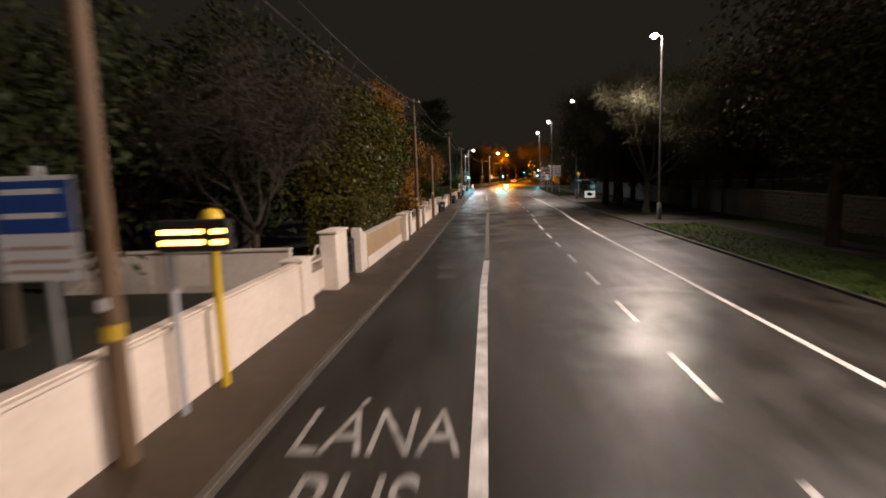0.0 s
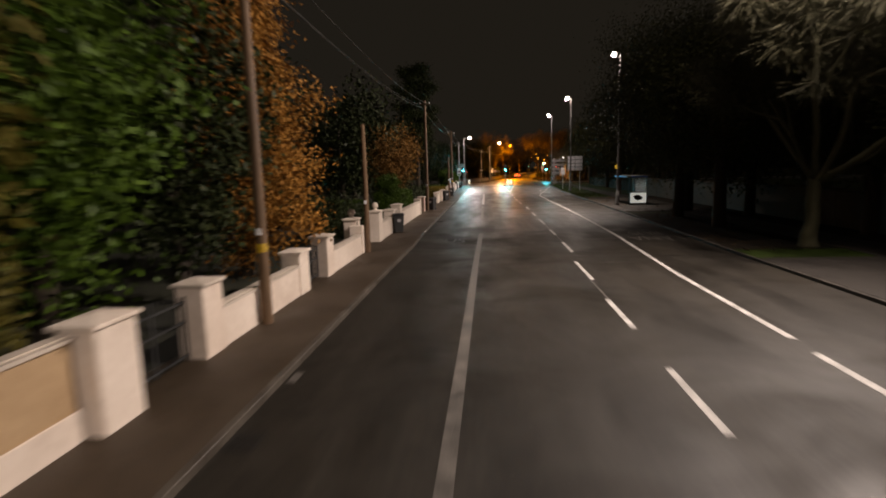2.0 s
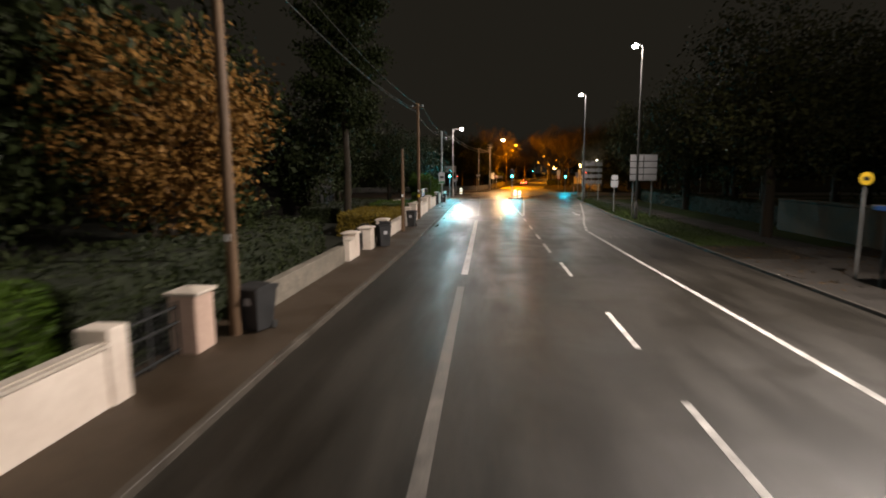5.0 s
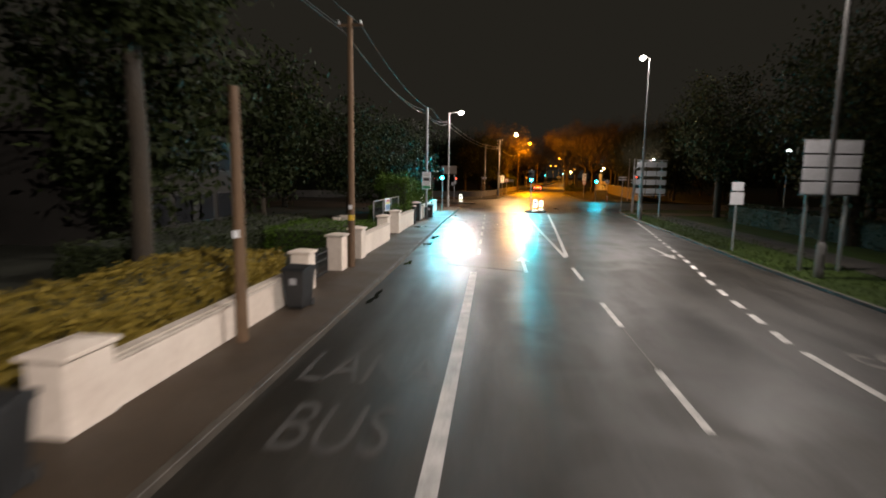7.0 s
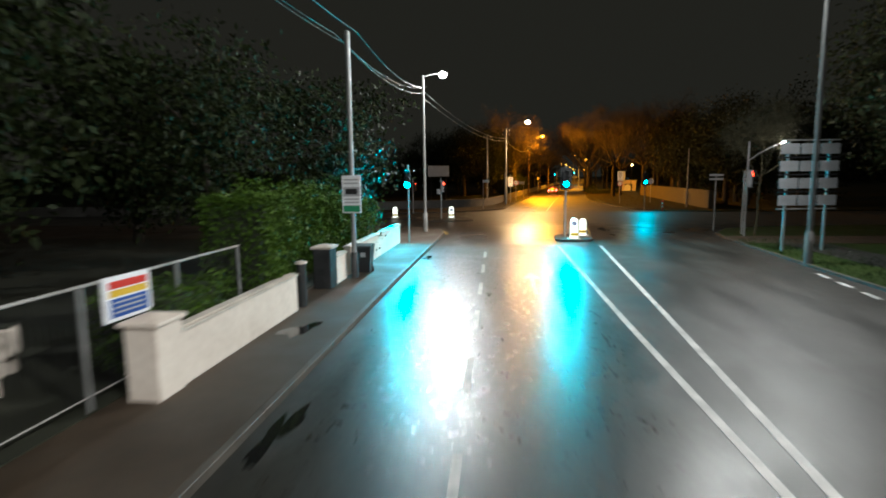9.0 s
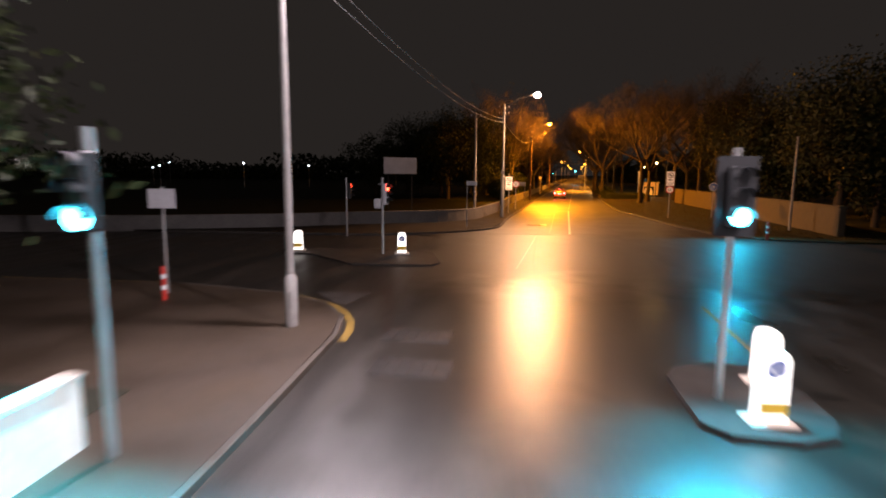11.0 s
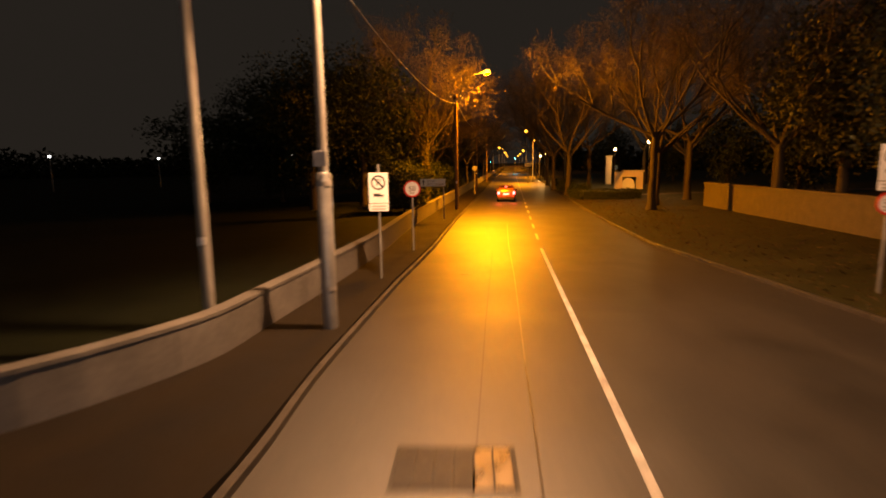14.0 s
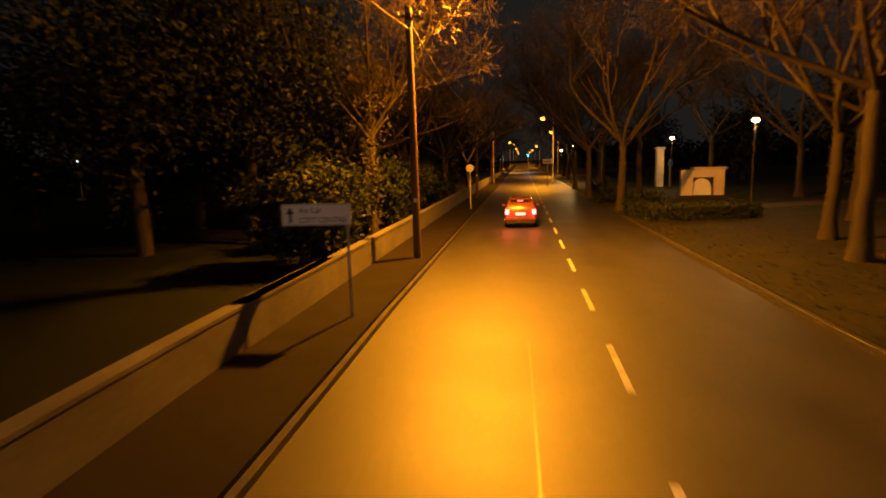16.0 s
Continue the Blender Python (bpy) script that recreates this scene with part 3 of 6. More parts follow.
def arrow(x, y, s, turn=0, material=PAINT):
    """A long straight-ahead arrow, or with turn -1 or 1 a bent one; s: 1 with the lane, -1 against."""
    sh = Shape()
    if not turn:
        sh.prism([(-0.07, 0), (0.07, 0), (0.07, 2.6), (-0.07, 2.6)], -0.01, 0.006)
        sh.prism([(-0.3, 2.6), (0.3, 2.6), (0, 3.8)], -0.01, 0.006)
    else:
        sh.prism([(-0.08, 0), (0.08, 0), (0.08, 1.6), (-0.08, 1.6)], -0.01, 0.006)
        sh.prism([(0.08, 1.2), (0.08, 1.6), (turn * 0.55, 2.2), (turn * 0.55, 1.8)], -0.01, 0.006)
        sh.prism([(turn * 0.5, 1.4), (turn * 0.5, 2.7), (turn * 1.05, 2.2)], -0.01, 0.006)
    part("arrow", sh, material, marks, loc=pose(x, y, 0, 0, 0, 0 if s > 0 else 180))


part("patch", Shape().prism([(-5.3, 139.3), (-3.5, 139.4), (-3.9, 137.75), (-4.3, 137.95)], -0.01, 0.004), FAINT, marks)
arrow(-1.2, 98.6, 1, -1, WORN)
arrow(1.72, 97.3, 1)
arrow(-1.6, 117.5, 1, -1, WORN)
arrow(1.45, 117.0, 1)
arrow(8.4, 105.6, -1)
for x, y0, s, gap in ((-1.83, 1.05, 1, 1.95), (-1.6, 46.5, 1, 0), (-1.58, 83.9, 1, 2.3), (8.5, 49.8, -1, 1.95), (8.4, 89.0, -1, 1.95)):
    paint = WORN_WHITE if y0 < 2 else (FAINT if s > 0 else WORN)
    m = pose(x, y0, 0.004, 0, 0, 0 if s > 0 else 180)
    letters("BUS", 0.95, paint, marks, m, 2.2, 0.002, "lane_word")
    if gap:
        letters("L\u00c1NA", 0.95, paint, marks, m @ Matrix.Translation((0, gap, 0)), 2.2, 0.002, "lane_word")
for x, y in ((-1.74, 16.1), (-1.9, 18.3)):
    part("patch", Shape().prism([(x - 0.36, y - 0.5), (x + 0.34, y - 0.45), (x + 0.38, y + 0.42), (x - 0.32, y + 0.5)], -0.01, 0.005), FAINT, marks)
part("patch", Shape().box(-3.13, -2.98, 28.95, 29.4, -0.01, 0.007), WORN, marks)
SEAM = surface("smooth_bitumen_seam", (0.008, 0.007, 0.006), (0.02, 0.018, 0.015), 2.0, (0.3, 0.42), 0.15, 30, spec=0.9)
for pts in (((1.2, 144.2), (1.75, 148.0), (2.3, 151.8), (2.62, 154.2), (3.06, 157.2)), ((3.85, 157.9), (4.45, 162.3), (5.2, 168.3), (5.98, 174.4), (6.46, 178.5), (6.92, 182.4), (8.0, 190.5))):
    part("road_seam", Shape().ribbon(smooth_line(list(pts), 5), 0.035, -0.01, 0.006), SEAM, marks)
part("patch", Shape().box(4.3, 4.58, 175.35, 175.5, -0.01, 0.006), WORN, marks)
part("patch", Shape().box(1.2, 1.32, 152.2, 152.5, -0.01, 0.006), WORN, marks)
rng = random.Random(77)
for x, y, w, l in ((-2.8, 92.5, 0.14, 1.0), (-2.82, 98.6, 0.14, 0.8), (-2.76, 104.6, 0.2, 1.0), (-2.78, 107.6, 0.22, 1.2), (-2.85, 124.6, 0.18, 0.7), (-4.25, 112.3, 0.4, 0.8)):
    z = 0.12 if x < -3.3 else 0.0
    ph = [rng.uniform(0, 6.3) for _ in range(4)]
    pts = []
    for k in range(40):
        a = k * math.pi / 20
        r = 0.7 + 0.22 * math.sin(2 * a + ph[0]) + 0.2 * math.sin(3 * a + ph[1]) + 0.14 * math.sin(5 * a + ph[2]) + 0.08 * math.sin(9 * a + ph[3])
        pts.append((x + w * r * math.cos(a), y + l * r * math.sin(a)))
    tagged(part("puddle", Shape().prism(pts, z - 0.02, z + 0.004), PUDDLE), "shallow dark puddle beside the kerb", "puddle", kind="structure")


# ---- garden walls and gate piers ----
def wall_run(y0, y1, top, label, material=RENDER, thick=0.24, plinth=None, cope=True, x=None):
    xf = lerp(WALL_L, (y0 + y1) / 2) if x is None else x
    w = thing("garden_wall", label, "wall", pose(xf, (y0 + y1) / 2, 0.12))
    h, n = top - 0.12, (y1 - y0) / 2
    ct = 0.07 if cope else 0.0
    part("wall_body", Shape().box(-thick, 0, -n, n, -0.1, h - ct, 0.015), material, w)
    if cope:
        part("coping", Shape().side([(-n, h - ct), (n, h - ct), (n, h - 0.02), (-n, h - 0.02)], -thick - 0.04, 0.05).side([(-n, h - 0.02), (n, h - 0.02), (n, h), (-n, h)], -thick * 0.8, -0.04), COPING if material is not PEACH else PEACH, w)
    if plinth:
        part("plinth", Shape().box(0.002, 0.035, -n, n, -0.1, plinth - 0.12, 0.012), RENDER, w, "white painted plinth")
    return w


def pier(y0, y1, top, label, material=RENDER, ball=False, dx=0.0, cap=True, depth=0.55):
    xf = lerp(WALL_L, (y0 + y1) / 2) + 0.04 + dx
    p = thing("gate_pier", label, "gate pier", pose(xf, (y0 + y1) / 2, 0.12))
    n, h = (y1 - y0) / 2, top - 0.12
    bt = h - (0.12 if cap else 0) - (0.34 if ball else 0)
    part("shaft", Shape().box(-depth, 0, -n, n, -0.1, bt, 0.02), material, p)
    if cap:
        c = Shape().box(-depth - 0.06, 0.06, -n - 0.06, n + 0.06, bt, bt + 0.07, 0.012)
        c.add([(-depth - 0.03, -n - 0.03, bt + 0.07), (0.03, -n - 0.03, bt + 0.07), (0.03, n + 0.03, bt + 0.07), (-depth - 0.03, n + 0.03, bt + 0.07), (-depth / 2, 0, bt + 0.14)],
              [(0, 1, 4), (1, 2, 4), (2, 3, 4), (3, 0, 4)])
        part("cap", c, COPING if material is not RENDER else RENDER, p)
    if ball:
        part("neck", Shape().lathe([(0.12, bt + 0.1), (0.08, bt + 0.16), (0.1, bt + 0.2)], -depth / 2, 0), RENDER, p)
        part("ball_finial", Shape().ball((-depth / 2, 0, bt + 0.32), 0.16), RENDER, p)
    return p


def gate(y0, y1, top, label, dx=-0.25, solid=False, metal=None):
    """A pair of metal leaves of uprights between two rails."""
    xf = lerp(WALL_L, (y0 + y1) / 2) + dx
    g = thing("garden_gate", label, "gate", pose(xf, y0, 0.12))
    w, h = (y1 - y0) / 2 - 0.02, top - 0.12
    for leaf in range(2):
        a = leaf * (w + 0.04)
        for z in (0.12, h * 0.62, h - 0.1):
            part("rail", Shape().box(-0.02, 0.02, a, a + w, z - 0.02, z + 0.02), metal or DARKMETAL, g)
        n = max(3, int(w / 0.13))
        for i in range(n + 1):
            y = a + w * i / n
            hh = h + 0.12 * math.sin(math.pi * (y / (2 * w)))
            part("upright", Shape().tube([(0, y, 0.03), (0, y, hh)], 0.012 if 0 < i < n else 0.025, 6), metal or DARKMETAL, g)
        if solid:
            part("panel", Shape().box(-0.012, 0.008, a + 0.03, a + w - 0.03, 0.14, h * 0.62), metal or DARKMETAL, g)
    return g


side = thing("garden_wall", "pale rendered wall running back beside a driveway", "wall", pose(-6.6, 13.3, 0.12))
part("wall_body", Shape().box(-8, 0, -0.12, 0.12, -0.1, 1.36, 0.015), RENDER, side)
part("coping", Shape().box(-8, 0.02, -0.17, 0.17, 1.36, 1.44, 0.015), COPING, side)
wall_run(-20, 10.05, 1.56, "peach and white rendered garden wall with coping", PEACH, 0.28)
pier(10.05, 10.85, 1.68, "white rendered gate pier with a flat cap")
pale_gate = gate(10.9, 13.3, 1.32, "pale panelled driveway gate with a round hoop", -0.42, True, PEACH)
hoop = Shape().tube([(0, 1.95 + 0.34 * math.cos(a * 0.3), 1.2 + 0.36 * math.sin(a * 0.3)) for a in range(0, 11)], 0.035, 8)
part("hoop", hoop, COPING, pale_gate, "pale round hoop")
pier(13.35, 14.75, 2.12, "tall white gate pier with a moulded cap")
gate(14.85, 16.5, 1.5, "dark metal pedestrian gate", -0.2)
sweep = thing("garden_wall", "white swept end of a tan garden wall", "wall", pose(lerp(WALL_L, 17), 16.6, 0.12))
part("wall_body", Shape().side([(0, -0.1), (1.1, -0.1), (1.1, 1.43), (0.8, 1.48), (0.55, 1.56), (0.35, 1.66), (0.12, 1.74), (0, 1.74)], -0.3, 0.04), RENDER, sweep)
wall_run(17.7, 26.7, 1.55, "tan rendered garden wall with a white base band", TAN, 0.24, 0.55)
pier(26.75, 27.6, 1.72, "white rendered gate pier at the end of a tan wall", dx=0.2)
gate(27.7, 29.7, 1.35, "dark low metal garden gate", -0.3)
pier(29.75, 30.5, 1.62, "cream gate pier with a flat cap", PEACH)
wall_run(30.5, 34.95, 1.0, "low white rendered garden wall with coping")
pier(34.95, 35.75, 1.42, "white gate pier with a pitched cap")
gate(35.85, 37.55, 1.2, "dark metal garden gate", -0.3)
pier(37.6, 38.35, 1.54, "cream rendered gate pier", PEACH)
wall_run(38.35, 42.6, 0.95, "low white rendered garden wall with coping")
pier(42.62, 43.0, 1.3, "slim white end pier beside a timber pole", cap=False)
pier(43.05, 43.75, 1.95, "white gate pier topped with a ball", ball=True, dx=-0.35)
gate(43.9, 46.2, 1.25, "dark open driveway gate between ball-topped piers", -1.1)
pier(46.3, 47.2, 2.02, "white gate pier topped with a ball", ball=True)
wall_run(47.2, 50.3, 1.05, "short white garden wall stepping up to a pier")
pier(50.3, 50.95, 1.45, "white gate pier with a wide cap")
gate(51.05, 52.65, 1.2, "dark metal garden gate", -0.3)
pier(52.7, 53.5, 1.58, "white gate pier with a wide cap")
wall_run(53.5, 62.75, 1.13, "long white garden wall in front of a hedge")
pier(62.75, 63.2, 1.32, "slim white end pier", cap=False)
gate(63.3, 65.1, 1.2, "dark metal garden gate", -0.3)
pier(65.15, 65.85, 1.4, "pink rendered gate pier beside a timber pole", PINK)
wall_run(67.6, 76.2, 0.78, "low rough stone garden wall", STONE, 0.3, cope=False)
wall_run(76.4, 77.4, 1.0, "short white garden wall", x=-4.8)
pier(77.4, 78.1, 1.22, "white gate pier with a flat cap")
gate(78.2, 79.7, 1.0, "dark metal garden gate", -0.3)
pier(79.75, 80.55, 1.2, "white gate pier with a flat cap beside a bin")
gate(80.7, 83.5, 1.0, "dark open driveway gate", -0.9)
pier(83.6, 84.5, 1.24, "white gate pier with a flat cap")
wall_run(84.5, 92.4, 0.88, "low white garden wall in front of a yellowing hedge")
pier(92.4, 92.95, 1.3, "slim white end pier with a cap")
gate(93.05, 95.15, 1.0, "dark metal garden gate", -0.3)
pier(95.75, 96.42, 1.41, "cream gate pier beside a timber pole", PEACH)
pier(98.5, 99.2, 1.38, "white gate pier with a wide cap")
wall_run(99.2, 104.7, 1.02, "white rendered garden wall with coping")
pier(104.7, 105.32, 1.42, "white gate pier with a pitched cap")
pier(108.2, 108.9, 1.44, "white gate pier with a wide cap")
wall_run(108.9, 114.15, 1.12, "white garden wall beneath a tall clipped hedge")
wall_run(117.65, 118.9, 1.08, "short white garden wall beside a pole")
wall_run(119.5, 129.2, 1.16, "white garden wall ending at the junction")
pier(116.9, 117.6, 1.5, "dark grey gate pier with a white cap", DARKMETAL)

post = thing("round_post", "dark round gate post with a pale cap", "post", pose(-5.02, 114.6, 0.12))
part("shaft", Shape().lathe([(0.13, -0.1), (0.13, 1.18)]), DARKMETAL, post)
part("cap", Shape().lathe([(0.17, 1.18), (0.17, 1.23), (0.02, 1.27)]), COPING, post)

fence = thing("metal_fence", "see-through metal fence with a pale top rail behind the wall", "fence", pose(-5.75, 105.3, 0.12))
for i in range(4):
    part("post", Shape().tube([(0, 0.05 + 2.4 * i, 0), (0, 0.05 + 2.4 * i, 1.9)], 0.035, 8), STEEL, fence)
for z, rr in ((0.25, 0.014), (1.92, 0.028)):
    part("rail", Shape().tube([(0, 0, z), (0, 7.3, z)], rr, 8), PAINTED, fence)
for i in range(60):
    part("bar", Shape().tube([(0, 0.08 + 0.12 * i, 0.2), (0, 0.08 + 0.12 * i, 1.9)], 0.006, 4), DARKMETAL, fence)
notice = thing("notice_board", "white notice board with red, yellow and blue bands on a fence", "sign", pose(-5.69, 108.68, 1.36, 0, 0, 86))
part("panel", Shape().box(-0.52, 0.52, -0.015, 0.015, 0.0, 0.72, 0.006), SIGNWHITE, notice)
for z, hgt, mt in ((0.52, 0.12, SIGNRED), (0.39, 0.11, SIGNYELLOW), (0.06, 0.3, SIGNBLUE)):
    part("band", Shape().box(-0.4, 0.44, -0.019, -0.0155, z, z + hgt), mt, notice)
for z in (0.12, 0.2, 0.28):
    part("bar", Shape().box(-0.34, 0.36, -0.022, -0.0195, z, z + 0.03), SIGNGREY, notice)


# ---- kerbs ----
def kerb_line(name, pts, label, w=0.13, top=0.125, step=0.92, material=KERB):
    k = thing(name, label, "kerb", Matrix(), kind="structure")
    stone = Shape().box(-w / 2, w / 2, 0.004, step - 0.004, -0.12, top, 0.012).mesh("kerb_stone")
    for (x0, y0), (x1, y1) in zip(pts, pts[1:]):
        d = math.hypot(x1 - x0, y1 - y0)
        n = max(1, round(d / step))
        for i in range(n):
            f = i / n
            m = pose(x0 + (x1 - x0) * f, y0 + (y1 - y0) * f, 0, 0, 0, math.degrees(math.atan2(-(x1 - x0), y1 - y0)))
            part("kerb_stone", stone, material, k, loc=m @ Matrix.Diagonal((1, d / n / step, 1, 1)))


kerb_line("kerb_left", [(x - 0.065, y) for y, x in KERB_L] + [(x - 0.05, y - 0.05) for x, y in CORNER_L[1:6]], "pale worn concrete kerb")
kerb_line("kerb_right", [(x + 0.065, y) for y, x in KERB_R] + [(x + 0.05, y - 0.05) for x, y in CORNER_R[1:5]], "mossy dark concrete kerb at the verge", top=0.105, material=KERB_OLD)
kerb_line("kerb_far_left", ROUND[:-1] + FAR_L[7:-1] + [(10.85, 233)], "low dark kerb round the corner", top=0.122, material=KERB_OLD)
kerb_line("kerb_far_right", FAR_R[1:-1] + [(20.3, 233)], "low dark kerb beside grass", top=0.105, material=KERB_OLD)

# low wall beyond the junction
w2 = thing("boundary_wall", "long low grey rendered wall with a rounded coping", "wall", Matrix())
line2 = smooth_line(WALL_2, 5)
for i in range(0, len(line2) - 1, 5):
    part("wall_body", Shape().ribbon(line2[i:i + 6], 0.3, -0.05, 0.93), GREYWALL, w2)
    part("coping", Shape().ribbon(line2[i:i + 6], 0.34, 0.93, 1.0), GREYWALL, w2)

# stone wall along the right side
sw = thing("boundary_wall", "old rough stone boundary wall with a coping", "wall", pose(18.6, 55, 0.1))
rng = random.Random(5)
for i in range(11):
    y0 = -75 + 10 * i
    h = 1.75 + 0.12 * rng.random()
    part("wall_body", Shape().box(-0.25, 0.25, y0, y0 + 9.99, -0.1, h, 0.03), STONE_OLD, sw)
    for j in range(10):
        part("coping_stone", Shape().box(-0.3, 0.3, y0 + j + 0.01, y0 + j + 0.98, h, h + 0.13 + 0.05 * rng.random(), 0.03), STONE_OLD, sw)
stone_sizes = [Shape().box(-0.04, 0.0, 0.008, 0.54, 0.008, 0.235, 0.02).mesh("stone"), Shape().box(-0.055, 0.0, 0.01, 0.53, 0.01, 0.228, 0.03).mesh("stone"), Shape().box(-0.03, 0.0, 0.006, 0.535, 0.012, 0.23, 0.025).mesh("stone")]
for row in range(7):
    for i in range(42):
        part("stone", stone_sizes[(i * 5 + row * 7 + i // 3) % 3], STONE_WALL, sw, loc=(-0.252, -43 + 0.55 * i + 0.27 * (row % 2) + rng.uniform(-0.02, 0.02), 0.05 + 0.243 * row))
fw = thing("boundary_wall", "long plain wall lit orange behind the verge", "wall", pose(21.5, 158, 0.1, 0, 0, -5))
part("wall_body", Shape().box(-0.2, 0.2, 0, 42, -0.1, 1.75, 0.02), STONE_OLD, fw)
part("coping", Shape().box(-0.26, 0.26, 0, 42, 1.75, 1.86, 0.02), STONE_OLD, fw)


# ---- poles, wires and street lamps ----
def timber_pole(x, y, top, label, r=0.13, arms=1, band=False, wood=None):
    p = thing("utility_pole", label, "utility pole", pose(x, y, 0.1))
    part("shaft", Shape().tube([(0, 0, -0.1), (0.01, 0, top * 0.5), (0, 0.01, top - 0.1)], [r, r * 0.88, r * 0.72], 12), wood or POLE_WOOD, p)
    for i in range(arms):
        z = top - 0.45 - 0.5 * i
        part("cross_arm", Shape().box(-0.45, 0.45, -0.04, 0.04, z, z + 0.08, 0.01), POLE_WOOD, p)
        for s in (-0.38, 0.38):
            part("insulator", Shape().lathe([(0.02, z + 0.08), (0.045, z + 0.12), (0.03, z + 0.2), (0.0, z + 0.21)], s, 0, 8), SIGNWHITE, p)
    if band:
        part("marker_band", Shape().lathe([(r * 0.97, 1.7), (r * 0.97, 1.9)]), SIGNYELLOW, p, "yellow marker band")
    part("plate", Shape().box(-0.06, 0.06, -r - 0.012, -r + 0.01, 2.1, 2.25), SIGNWHITE, p)
    return p


timber_pole(-4.95, 2.55, 8.6, "brown timber pole with a yellow band", 0.14, 1, True)
timber_pole(-4.8, 32.2, 8.8, "brown timber pole in front of a white wall", 0.13, 1, True)
timber_pole(-4.8, 43.0, 5.5, "short brown timber pole beside a gate", 0.12, 0)
timber_pole(-4.8, 66.5, 9.3, "tall brown timber utility pole with wires", 0.13, 1)
timber_pole(-4.42, 87.75, 5.05, "short weathered timber pole on the footpath", 0.12, 0)
timber_pole(-4.6, 96.7, 8.8, "tall brown timber utility pole", 0.13, 1, True)
pale_pole = timber_pole(1.0, 169.2, 9.5, "pale grey utility pole with a wide metal guard and wires", 0.12, 2, wood=GREY_WOOD)
part("guard", Shape().lathe([(0.17, 0.0), (0.17, 3.45), (0.135, 3.5)], 0, 0, 14), STEEL, pale_pole, "grey metal cable guard")
part("band", Shape().lathe([(0.18, 3.2), (0.18, 3.3)], 0, 0, 14).lathe([(0.18, 0.9), (0.18, 0.98)], 0, 0, 14), PAINTED, pale_pole)
part("plate", Shape().box(-0.16, 0.12, -0.2, -0.18, 3.62, 3.95, 0.006), SIGNGREY, pale_pole)
timber_pole(-1.3, 168.3, 8.7, "thin weathered utility pole behind the wall", 0.11, 1, wood=GREY_WOOD)
timber_pole(5.35, 200.0, 9.0, "dark timber pole at the kerb", 0.15, 1)
timber_pole(9.75, 233.0, 9.1, "timber pole farther along the street", 0.13, 1)
timber_pole(14.3, 264, 9.1, "timber pole farther along the street", 0.13, 1)


def wire(a, b, sag, r=0.013):
    w = thing("overhead_wire", "thin black overhead wire between poles", "wire", Matrix(), "overhead wires")
    part("cable", Shape().tube([(a[0] + (b[0] - a[0]) * t / 14, a[1] + (b[1] - a[1]) * t / 14, a[2] + (b[2] - a[2]) * t / 14 - sag * 4 * (t / 14) * (1 - t / 14)) for t in range(15)], r, 5), WIRE if r < 0.02 else WIRE_PALE, w)


WIRE_PALE = surface("pale_wire_sheath", (0.22, 0.21, 0.2), (0.32, 0.31, 0.29), 2.0, (0.4, 0.6), 0.0, 20)
WIRE = surface("wire_sheath", (0.02, 0.019, 0.018), (0.04, 0.038, 0.035), 2.0, (0.4, 0.6), 0.0, 20)
line = [(-4.9, 3.1, 8.3), (-4.85, 32, 8.5), (-4.85, 66.5, 9.0), (-4.6, 96.7, 8.5), (-4.7, 118.7, 8.3), (-4.45, 135.3, 9.2)]
for a, b in zip(line, line[1:]):
    for dx, dz in ((-0.38, 0), (0.38, 0), (-0.1, -0.3)):
        wire((a[0] + dx, a[1], a[2] + dz), (b[0] + dx * (0.4 if b[1] > 130 else 1), b[1], b[2] + dz), 0.55)
for a, b in (((-4.45, 135.1, 8.9), (1.0, 169.2, 8.3)), ((-4.45, 135.1, 8.5), (1.0, 169.2, 8.0)), ((1.0, 169.2, 8.1), (5.35, 200, 8.3)), ((5.35, 200, 8.6), (9.75, 233, 8.7)), ((9.75, 233, 8.7), (14.3, 264, 8.7))):
    wire(a, b, 0.8, 0.02)


def street_lamp(x, y, top, arm, label, lens, power, color, column=STEEL, turn=0.0, base=0.1, group="street lamps", tilt=47, cone=152, globe=0.24, spill=0.0, aim=0.0):
    """A tapered column with a short bracket along local x that carries a flat lantern."""
    s = thing("street_lamp", label, "street lamp", pose(x, y, base, 0, 0, turn), group)
    h = top - base
    part("base", Shape().lathe([(0.15, -0.1), (0.15, 1.15), (0.1, 1.25)]), column, s)
    part("column", Shape().tube([(0, 0, 1.2), (0, 0, h * 0.6), (0, 0, h - 0.02)], [0.1, 0.085, 0.06], 12), column, s)
    part("door", Shape().box(-0.06, 0.06, -0.156, -0.14, 0.35, 0.85), column, s)
    part("arm", Shape().tube([(0, 0, h - 0.12), (arm * 0.4, 0, h + 0.02), (arm, 0, h + 0.06)], 0.035, 8), column, s)
    a = 1 if arm > 0 else -1
    head = part("lantern", Shape().box(min(arm - 0.1 * a, arm + 0.55 * a), max(arm - 0.1 * a, arm + 0.55 * a), -0.15, 0.15, h + 0.03, h + 0.13, 0.03), DARKMETAL, s)
    part("lens", Shape().ball((arm + 0.25 * a, 0, h + 0.0), globe, 14, 8, 0.75), lens, head, "brightly lit lens")
    lamp("SPOT", power, color, s, pose(arm + 0.25 * a, 0, h - globe, 0, -tilt * a, aim), 0.14, cone, 1.0)
    if spill:
        lamp("POINT", power * spill, color, s, pose(arm + 0.25 * a, 0, h - globe - 0.02), 0.2)
    return s


